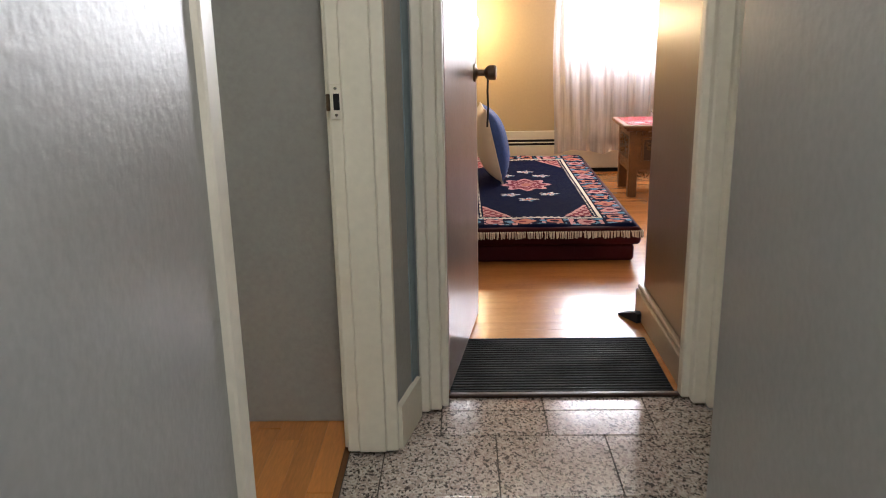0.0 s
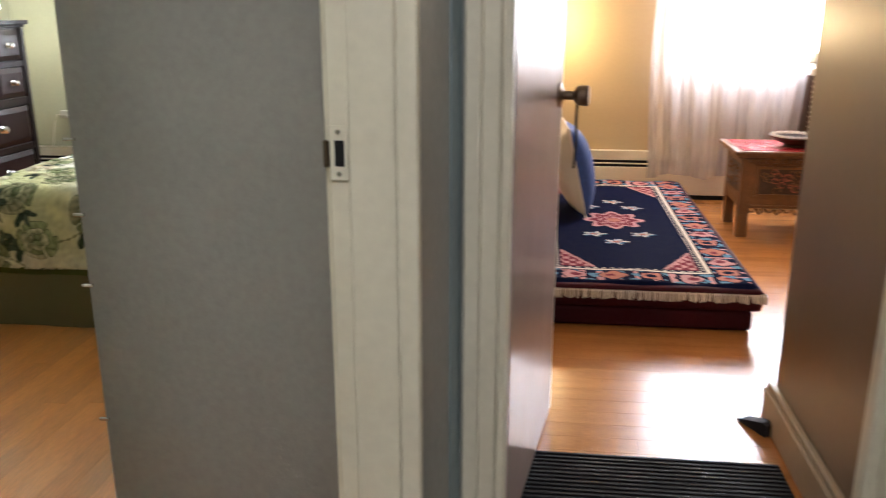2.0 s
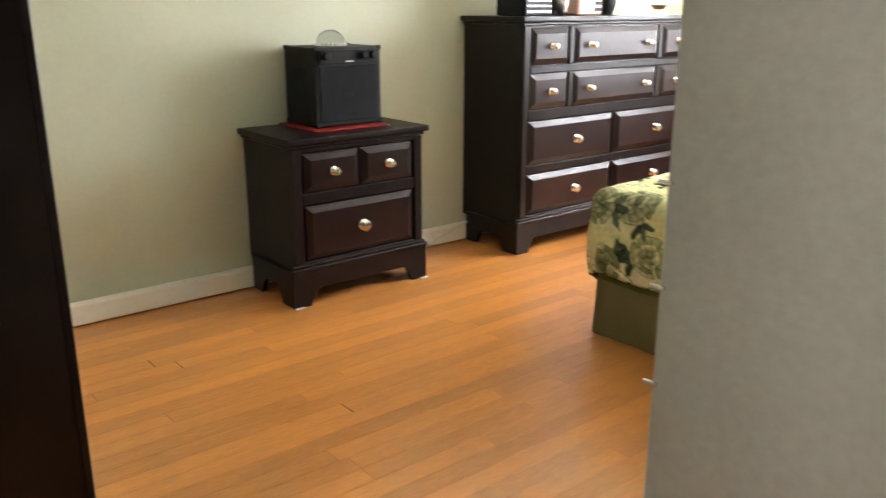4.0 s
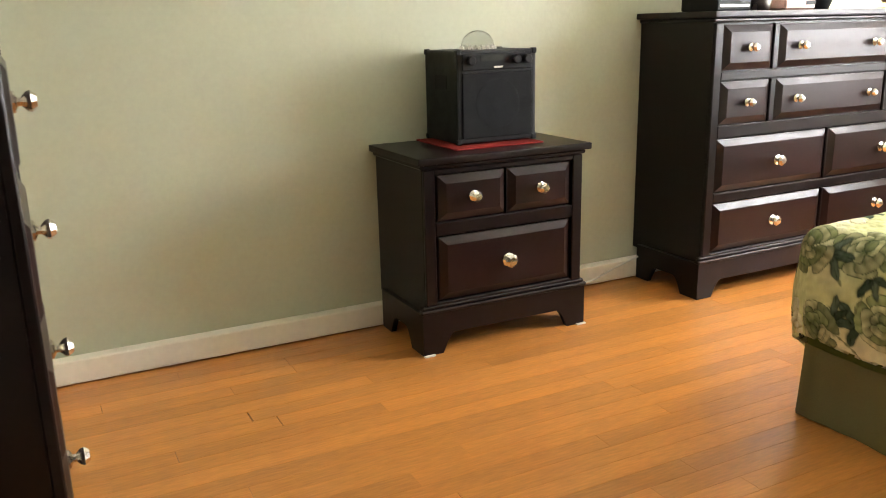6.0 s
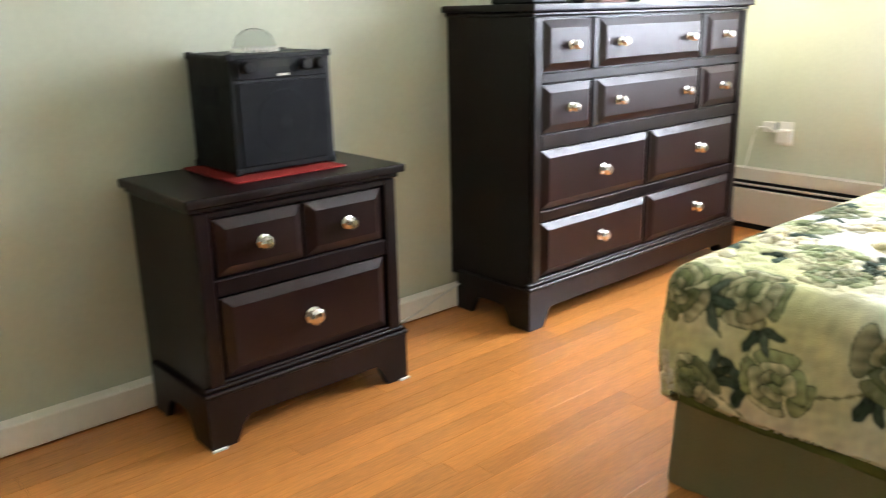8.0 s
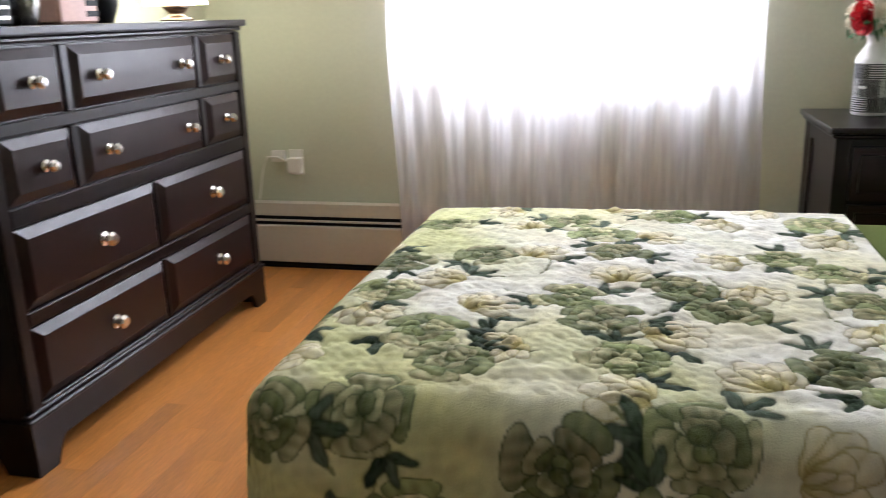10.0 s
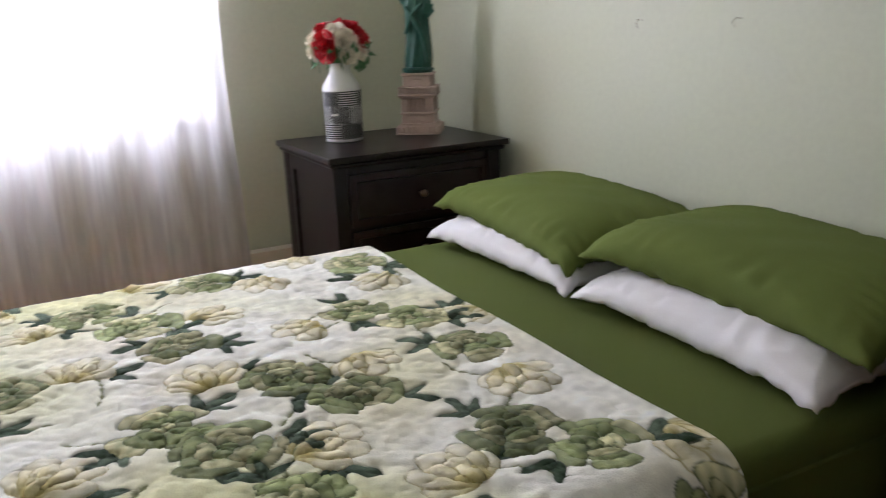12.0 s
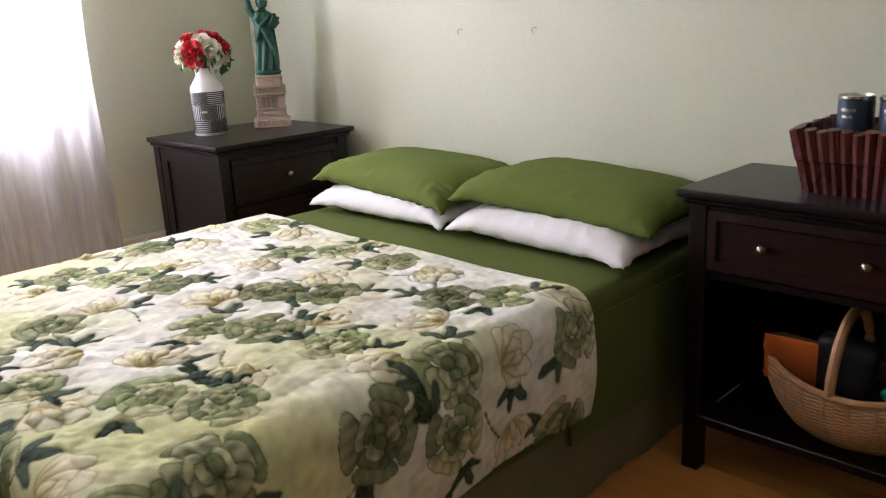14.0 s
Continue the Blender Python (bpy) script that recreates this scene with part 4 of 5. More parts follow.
part("side_grip", boxes((-0.160, -0.1582, 0.075, 0.165, 0.185, 0.190), (-0.160, -0.1582, 0.075, 0.165, 0.230, 0.235), (-0.160, -0.1582, 0.075, 0.080, 0.190, 0.230), (-0.160, -0.1582, 0.160, 0.165, 0.190, 0.230), (-0.1592, -0.1581, 0.080, 0.160, 0.190, 0.230)), DARKGAP, sp)
dome = []
for i in range(9):
    a = math.pi / 2 * i / 8
    dome.append((0.058 * math.cos(a), 0.012 + 0.052 * math.sin(a)))
part("light_dome", lathe([(0.060, 0), (0.060, 0.012)] + dome[:-1] + [(0.0, 0.064)], 18, pose(-0.02, 0.10, 0.319)), DOME, sp, "clear faceted light dome")
bm = bmesh.new()
for i in range(22):
    a = 2 * math.pi * i / 22
    lathe([(0.007, 0), (0.0045, 0.008), (0, 0.013)], 4, pose(-0.02 + 0.061 * math.cos(a), 0.10 + 0.061 * math.sin(a), 0.320), bm=bm)
tagged(part("dome_facets", bm, PLASTICW, sp), kind="stuff")

tagged(obj("power_cord", tube([(-3.796, 5.86, 0.012), (-3.794, 6.0, 0.008), (-3.793, 6.15, 0.03), (-3.795, 6.28, 0.07), (-3.797, 6.40, 0.10)], 0.004, 6), PLASTICW), "thin white power cord along the baseboard", "cord")

# ---- on the dresser ----
SHADELIT = bpy.data.materials.new("lit_white_shade")
SHADELIT.use_nodes = True
SHADELIT.node_tree.nodes["Principled BSDF"].inputs["Base Color"].default_value = (0.85, 0.82, 0.74, 1)
SHADELIT.node_tree.nodes["Principled BSDF"].inputs["Emission Color"].default_value = (1, 0.95, 0.78, 1)
SHADELIT.node_tree.nodes["Principled BSDF"].inputs["Emission Strength"].default_value = 7
bk = thing("jewellery_case", pose(-3.62, 6.58, 1.1225), "black striped keepsake case on the dresser", "case")
part("body", box(-0.10, 0.10, -0.09, 0.09, 0, 0.20, 0.006), BLACKPL, bk)
for i in range(7):
    part("stripe", box(0.1005, 0.102, -0.075, 0.075, 0.016 + i * 0.025, 0.024 + i * 0.025), SILVER, bk)
cup = thing("metal_cup", pose(-3.60, 6.80, 1.1225), "shiny metal cup on the dresser", "cup")
part("bowl", lathe([(0.035, 0), (0.045, 0.02), (0.055, 0.08), (0.058, 0.15), (0.050, 0.15), (0.045, 0.03), (0, 0.025)], 20), SILVER, cup, smooth=True)
bx = thing("striped_box", pose(-3.63, 6.98, 1.1225), "pink and dark striped box on the dresser", "box")
part("body", box(-0.08, 0.08, -0.09, 0.09, 0, 0.17, 0.008), mat("pink_card", (0.55, 0.33, 0.27), 0.5), bx)
for i in range(5):
    part("band", box(0.0805, 0.082, 0.03, 0.085, 0.02 + i * 0.03, 0.036 + i * 0.03), BLACKPL, bx)
vb = thing("black_vase", pose(-3.62, 7.17, 1.1225), "dark round vase on the dresser", "vase")
part("body", lathe([(0.04, 0), (0.06, 0.05), (0.065, 0.12), (0.04, 0.19), (0.03, 0.22), (0, 0.22)], 20), BLACKPL, vb, smooth=True)
tl = thing("table_lamp", pose(LAMPX, LAMPY, 1.1225), "lit table lamp with white drum shade and dark footed base", "lamp")
part("base", lathe([(0.062, 0), (0.060, 0.008), (0.034, 0.016), (0.026, 0.026), (0.036, 0.036), (0.052, 0.052), (0.046, 0.058), (0.014, 0.066), (0.010, 0.100), (0, 0.100)], 24), BRONZE, tl, "dark footed metal base", smooth=True)
part("stem", tube([(0, 0, 0.098), (0, 0, 0.150)], 0.007), BRONZE, tl)
shade = part("shade", lathe([(0.112, 0.056), (0.100, 0.280), (0.097, 0.280), (0.109, 0.056)], 32), SHADELIT, tl, "glowing white fabric drum shade", smooth=True)
shade.visible_shadow = False

# ---- on the corner bedside chest ----
v = thing("flower_vase", pose(-1.200, 7.865, 0.7555), "white milk-can vase with black line pattern and artificial roses", "vase")
VR = 0.064
part("body", lathe([(VR - 0.004, 0), (VR, 0.006), (VR, 0.180), (VR - 0.003, 0.190), (0.041, 0.222), (0.036, 0.232), (0.036, 0.250), (0.043, 0.260), (0.038, 0.262), (0.031, 0.250), (0, 0.245)], 40), VASEWHITE, v, smooth=True)


def on_can(a0, z0, a1, z1, wd, bm):
    """A printed bar on the can's wall from angle, height to angle, height."""
    n = 6
    r = VR + 0.0008
    d = Vector(((a1 - a0) * VR, z1 - z0))
    q = Vector((-d.y, d.x)).normalized() * wd / 2
    L, R = [], []
    for i in range(n + 1):
        f = i / n
        for side, out in ((1, L), (-1, R)):
            a = a0 + (a1 - a0) * f + side * q.x / VR
            z = min(0.172, max(0.010, z0 + (z1 - z0) * f + side * q.y))
            out.append(bm.verts.new((r * math.cos(a), r * math.sin(a), z)))
    for i in range(n):
        bm.faces.new((L[i], L[i + 1], R[i + 1], R[i]))


bm = bmesh.new()
bands = ((0.010, 0.062), (0.062, 0.120), (0.120, 0.172))
for b, (z0, z1) in enumerate(bands):
    for k in range(6):
        A, w = -math.pi + (k + 0.5 * b) * math.pi / 3, math.pi / 3
        mode = (k + 2 * b) % 4
        tilt = (0.0, 1.5, -1.5, 9.0)[mode]
        for i in range(-10, 18):
            c0 = (i + 0.5) / 7
            if mode == 3:
                if 0 <= i < 7:
                    on_can(A + w * c0, z0, A + w * c0, z1, 0.0044, bm)
                continue
            lo, hi = 0.0, 1.0
            if tilt:
                ends = sorted((-c0 / tilt, (1 - c0) / tilt))
                lo, hi = max(0.0, ends[0]), min(1.0, ends[1])
            elif not 0 <= i < 7:
                continue
            if hi - lo > 0.05:
                on_can(A + w * lo, z0 + (z1 - z0) * (c0 + tilt * lo), A + w * hi, z0 + (z1 - z0) * (c0 + tilt * hi), 0.0040, bm)
tagged(part("line_print", bm, VASEBLACK, v, "black geometric line print"), kind="stuff")
part("name_tag", box(-0.012, 0.012, -0.0012, 0.001, -0.004, 0.004), PAPER, v).matrix_local = pose(-0.0463, -0.0463, 0.094, 0, 0, -45)


def rose_bloom(parent, m, r, material):
    bm = bmesh.new()
    rings = ((0.22, 3, 0.95), (0.42, 4, 0.75), (0.66, 5, 0.45), (0.90, 6, 0.12))
    for k, (rad, count, up) in enumerate(rings):
        for i in range(count):
            a0 = 2 * math.pi * (i + 0.37 * k) / count
            span = 2 * math.pi / count * 0.72
            prev = None
            for s in range(6):
                a = a0 + span * (s / 5 - 0.5) * 1.35
                bow = math.cos((s / 5 - 0.5) * 2.6)
                row = []
                for t in range(4):
                    q = t / 3
                    rr = r * (rad * (0.35 + 0.75 * q) + 0.06 * q * q * (1 + k))
                    z = r * (-0.45 + (0.55 + up * 0.75) * q * (0.55 + 0.45 * bow))
                    row.append(bm.verts.new(m @ Vector((rr * math.cos(a), rr * math.sin(a), z))))
                if prev:
                    for t in range(3):
                        bm.faces.new((prev[t], row[t], row[t + 1], prev[t + 1]))
                prev = row
    lathe([(r * 0.25, -r * 0.5), (r * 0.42, 0), (r * 0.20, r * 0.42), (0, r * 0.5)], 8, m, bm=bm)
    return part("rose", bm, material, parent, smooth=True)


rnd = random.Random(4)
k = 0
for ring, (el, count) in enumerate(((86, 1), (50, 5), (14, 8), (-16, 7))):
    for i in range(count):
        az = 2 * math.pi * (i + 0.4 * ring) / count + rnd.uniform(-0.12, 0.12)
        e = radians(el + rnd.uniform(-6, 6))
        dirn = Vector((math.cos(az) * math.cos(e), math.sin(az) * math.cos(e), math.sin(e)))
        p = Vector((0, 0, 0.318)) + Vector((dirn.x * 0.086, dirn.y * 0.086, dirn.z * 0.064))
        m = Matrix.Translation(p) @ dirn.to_track_quat("Z", "Y").to_matrix().to_4x4()
        rose_bloom(v, m, rnd.uniform(0.032, 0.037), ROSERED if (k * 5) % 12 < 5 else ROSEWHITE)
        k += 1
bm = bmesh.new()
for i in range(55):
    az, el = rnd.uniform(0, 6.28), rnd.uniform(-0.9, 0.3)
    p = Vector((math.cos(az) * math.cos(el) * 0.105, math.sin(az) * math.cos(el) * 0.108, 0.298 + 0.075 * math.sin(el)))
    q = Euler((rnd.uniform(0, 6), rnd.uniform(0, 6), rnd.uniform(0, 6))).to_matrix()
    s = rnd.uniform(0.012, 0.024)
    vs = [bm.verts.new(p + q @ Vector(c) * s) for c in ((-1, 0, 0), (-0.2, 0.42, 0.1), (1, 0, 0.15), (-0.2, -0.42, 0.1))]
    bm.faces.new(vs)
tagged(part("foliage", bm, LEAFGREEN, v, "small green leaves"), kind="stuff")
part("stalks", tube([(0, 0, 0.235), (0.004, 0, 0.28), (0, 0, 0.33)], 0.028, 8), LEAFGREEN, v)

# statue: one mesh, stone pedestal and robed green figure
bm = bmesh.new()
for h0, h1, a0, a1 in ((0, 0.006, 0.078, 0.078), (0.006, 0.034, 0.070, 0.064), (0.034, 0.039, 0.064, 0.064), (0.039, 0.070, 0.059, 0.057), (0.070, 0.077, 0.062, 0.062), (0.077, 0.124, 0.044, 0.044), (0.124, 0.133, 0.060, 0.064), (0.133, 0.140, 0.068, 0.068), (0.140, 0.164, 0.052, 0.052), (0.160, 0.165, 0.066, 0.066), (0.165, 0.203, 0.049, 0.047), (0.203, 0.212, 0.054, 0.054)):
    g = bmesh.new()
    bmesh.ops.create_cone(g, cap_ends=True, segments=4, radius1=a0 * 1.4142, radius2=a1 * 1.4142, depth=h1 - h0)
    bmesh.ops.bevel(g, geom=g.edges[:], offset=0.002, segments=1, affect="EDGES")
    merge(bm, g, Matrix.Translation((0, 0, (h0 + h1) / 2)) @ Matrix.Rotation(math.pi / 4, 4, "Z"), 0)
for s in range(4):
    R = Matrix.Rotation(s * math.pi / 2, 4, "Z")
    merge(bm, box(0.032, 0.058, -0.058, -0.032, 0.0775, 0.124, 0.002), R, 0)
    for i in range(3):
        merge(bm, box(-0.022 + i * 0.019, -0.015 + i * 0.019, -0.056, -0.046, 0.0775, 0.124, 0.002), R, 0)
    for i in range(9):
        merge(bm, box(-0.064 + i * 0.0148, -0.056 + i * 0.0148, -0.066, -0.060, 0.141, 0.160, 0.001), R, 0)
    for i in range(8):
        merge(bm, box(-0.068 + i * 0.018, -0.057 + i * 0.018, -0.077, -0.062, 0.006, 0.030, 0.003), R, 0)
    merge(bm, box(-0.040, 0.040, -0.0605, -0.050, 0.046, 0.064, 0.003), R, 0)
    merge(bm, box(-0.017, 0.017, -0.055, -0.044, 0.165, 0.192, 0.002), R, 0)
    merge(bm, prism([(-0.020, 0.192), (0.020, 0.192), (0.0, 0.206)], -0.056, -0.044), R, 0)
g = lathe([(0.050, 0.212), (0.052, 0.224), (0.044, 0.232)], 20)
merge(bm, g, None, 1)
n = 40
rings = []
prof = [(0.040, 0.226), (0.041, 0.27), (0.038, 0.32), (0.036, 0.37), (0.036, 0.41), (0.034, 0.44), (0.037, 0.465), (0.034, 0.488), (0.016, 0.500), (0.012, 0.508)]
for j, (r, z) in enumerate(prof):
    ring = []
    for i in range(n):
        a = 2 * math.pi * i / n
        f = 1 + (0.10 if j < 8 else 0.0) * math.sin(9 * a + 0.9 * j * math.sin(a)) * (1 - j / 14)
        ring.append(bm.verts.new((r * f * math.cos(a) + 0.004 * math.sin(j * 0.7), r * 0.78 * f * math.sin(a), z)))
    rings.append(ring)
for a, b in zip(rings, rings[1:]):
    for i in range(n):
        bm.faces.new((a[i], a[(i + 1) % n], b[(i + 1) % n], b[i])).material_index = 1
g = lathe([(0.006, 0.505), (0.018, 0.515), (0.022, 0.535), (0.019, 0.552), (0.010, 0.562), (0, 0.564)], 16)
merge(bm, g, None, 1)
g = lathe([(0.024, 0.548), (0.027, 0.552), (0.024, 0.558)], 16)
merge(bm, g, None, 1)
for i in range(7):
    a = math.pi * (0.08 + 0.84 * i / 6) 
    g = tube([(0.022 * math.cos(a), 0, 0.552 + 0.006 * math.sin(a)), (0.054 * math.cos(a), 0, 0.556 + 0.042 * math.sin(a))], 0.0035, 5, taper=(1, 0.3))
    merge(bm, g, None, 1)
for pts, r, tp in (([(-0.030, 0, 0.478), (-0.046, -0.006, 0.505), (-0.050, -0.008, 0.545), (-0.050, -0.008, 0.60)], 0.014, (1.2, 1.0, 0.8, 0.6)), ([(0.032, -0.002, 0.478), (0.046, -0.012, 0.44), (0.036, -0.030, 0.425)], 0.014, (1.2, 1, 0.8)), ([(-0.050, -0.008, 0.598), (-0.050, -0.008, 0.635), (-0.050, -0.008, 0.665)], 0.009, (0.6, 1.5, 0.5)), ([(-0.028, -0.026, 0.46), (0.004, -0.034, 0.40), (0.030, -0.030, 0.33), (0.036, -0.022, 0.25)], 0.010, (0.7, 1.1, 1.1, 0.7)), ([(0.022, -0.028, 0.47), (-0.010, -0.034, 0.43), (-0.032, -0.026, 0.36)], 0.008, (0.7, 1.1, 0.6))):
    merge(bm, tube(pts, r, 10, taper=tp), None, 1)
g = box(-0.014, 0.014, -0.004, 0.004, -0.022, 0.022, 0.002)
merge(bm, g, pose(0.040, -0.034, 0.450, 10, 20, 20), 1)
for vert in bm.verts:
    if vert.co.z > 0.2125:
        vert.co = Vector((vert.co.x * 1.12, vert.co.y * 1.12, 0.2125 + (vert.co.z - 0.2125) * 0.90))
st = tagged(obj("statue", bm, [STONE, SHADEGREEN]), "green robed statue with crown on a stone-coloured pedestal", "statue")
st.matrix_world = pose(-0.905, 7.865, 0.7555, 0, 0, -35)

# nail marks on the wall
for y in (6.945, 6.61):
    nl = tube([(-0.701, y - 0.012, 1.125), (-0.707, y, 1.128), (-0.706, y + 0.010, 1.118), (-0.703, y + 0.004, 1.105)], 0.0014, 6)
    tagged(obj("wall_hook", nl, NICKEL), "tiny bent nail in the green wall", "hook", "nails above the bed")

# ---- on and in the bedside table ----
tray = thing("bamboo_box", pose(-0.915, 5.470, 0.7555, 0, 0, -90), "flared dark red bamboo box holding two cans", "box")
bw, bd, bh, fl = 0.112, 0.095, 0.150, 0.030
part("floor", box(-bw, bw, -bd, bd, 0.002, 0.012), BAMBOO, tray)
part("liner", lathe([(1.37, 0.013), (1.37 * 1.27, bh - 0.014), (1.30 * 1.27, bh - 0.014), (1.30, 0.02), (0, 0.02)], 4, Matrix.Diagonal((bw, bd, 1, 1)) @ Matrix.Rotation(math.pi / 4, 4, "Z")), BAMBOO, tray)
for side in range(4):
    count = 11 if side % 2 == 0 else 9
    half = bw if side % 2 == 0 else bd
    off = bd if side % 2 == 0 else bw
    for i in range(count):
        f = -1 + 2 * (i + 0.5) / count
        nodes = [(f * half, -off, 0.002), (f * (half + fl * 0.5), -off - fl * 0.5, bh * 0.5), (f * (half + fl * 0.54), -off - fl * 0.54, bh * 0.53), (f * (half + fl), -off - fl, bh - 0.003 * (i % 3))]
        g = tube(nodes, half / count * 1.38, 8, taper=(1, 0.98, 1.12, 1.0))
        R = Matrix.Rotation(side * math.pi / 2, 4, "Z")
        bmesh.ops.transform(g, matrix=R, verts=g.verts)
        part("cane", g, BAMBOO, tray)
for y in (5.522, 5.432):
    c = thing("tin_can", pose(-0.915, y, 0.769), "dark blue labelled can standing in the bamboo box", "can", "cans in the bamboo box")
    part("label_wrap", lathe([(0.039, 0.004), (0.039, 0.192), (0, 0.192)], 28), CANBLUE, c, smooth=False)
    part("rim", lathe([(0.0395, 0.190), (0.041, 0.193), (0.041, 0.199), (0.038, 0.200), (0.037, 0.194), (0, 0.194)], 28), SILVER, c)
    part("base_rim", lathe([(0.040, 0), (0.040, 0.005), (0, 0.005)], 28), SILVER, c)
    bm = bmesh.new()
    for z, a0, a1 in ((0.165, 2.6, 3.5), (0.150, 2.7, 3.3), (0.120, 2.8, 3.6)):
        for i in range(6):
            a = a0 + (a1 - a0) * i / 6
            q = [bm.verts.new((0.0395 * math.cos(t), 0.0395 * math.sin(t), zz)) for t, zz in ((a, z), (a + 0.09, z), (a + 0.09, z + 0.007), (a, z + 0.007))]
            bm.faces.new(q)
    tagged(part("print_bars", bm, SILVER, c), kind="stuff")

bk = thing("wicker_basket", pose(-0.975, 5.44, 0.161, 0, 0, -90), "honey-coloured oval wicker basket with hoop handle", "basket")
SX, SY = 0.205, 0.125
def oval(f, s=1.0):
    a = 2 * math.pi * f
    return SX * s * math.cos(a), SY * s * math.sin(a)
def swell(t):
    return 0.58 + 0.47 * math.sin(min(1, t) * 1.65) ** 0.7
bm = bmesh.new()
rows = 30
for j in range(rows):
    t = j / (rows - 1)
    pts = []
    for i in range(96):
        f = i / 96
        x, y = oval(f, swell(t) + 0.014 * (1 if (i // 2 + j) % 2 else -1))
        dip = 0.028 * math.cos(4 * math.pi * f)
        pts.append((x, y, 0.008 + t * (0.165 + dip)))
    pts.append(pts[0])
    tube(pts, 0.0034, 5, bm=bm)
tagged(part("weave", bm, WICKER, bk), kind="stuff")
part("base", lathe([(0.58 * SX, 0.001), (0.60 * SX, 0.010), (0, 0.010)], 32, None, SY / SX), WICKER, bk)
part("lining", lathe([(0.54 * SX, 0.011), (0.85 * SX, 0.060), (0.96 * SX, 0.11), (0.94 * SX, 0.112), (0, 0.10)], 32, None, SY / SX), DARKCLOTH, bk)
for i in range(24):
    f = (i + 0.5) / 24
    pts = [(*oval(f, swell(t) + 0.004), 0.008 + t * (0.165 + 0.028 * math.cos(4 * math.pi * f))) for t in (0, 0.2, 0.4, 0.6, 0.8, 1.0)]
    part("stake", tube(pts, 0.005, 6), WICKER, bk)
pts = [(*oval(i / 48, swell(1) + 0.01), 0.176 + 0.028 * math.cos(4 * math.pi * i / 48)) for i in range(49)]
part("rim", tube(pts, 0.009, 8), WICKER, bk)
part("handle", tube([(-0.02, SY * 1.04 * math.cos(math.pi * i / 16), 0.15 + 0.17 * math.sin(math.pi * i / 16)) for i in range(17)], 0.012, 8), WICKER, bk)
cd = tagged(obj("orange_folder", box(-0.001, 0.001, -0.060, 0.060, -0.07, 0.075), ORANGE), "orange card folder standing in the basket", "folder")
cd.matrix_world = pose(-1.045, 5.575, 0.345, 4, -22, 8)
pk = tagged(obj("black_pouch", box(-0.05, 0.05, -0.07, 0.07, 0, 0.13, 0.03, 3), DARKCLOTH, smooth=True), "black cloth pouch in the basket", "pouch")
pk.matrix_world = pose(-0.955, 5.49, 0.262, 8, 6, 12)
tb = tagged(obj("teal_bottle", lathe([(0.022, 0), (0.024, 0.06), (0.014, 0.075), (0.012, 0.09), (0, 0.09)], 16), TEAL, smooth=True), "small teal plastic bottle in the basket", "bottle")
tb.matrix_world = pose(-0.985, 5.37, 0.285, 60, 0, 60)

# ---- guest room ----
for z, inset, w in ((0.003, 0.026, 0.086), (0.090, 0.0, 0.088)):
    c = tagged(obj("floor_cushion", box(-0.555 + inset, 0.400 - inset, 6.145 + inset, 8.19, z, z + w, 0.032, 4), MAROON, smooth=True), "maroon velvet floor mattress pad, stacked in two", "cushion", "stacked floor cushions")


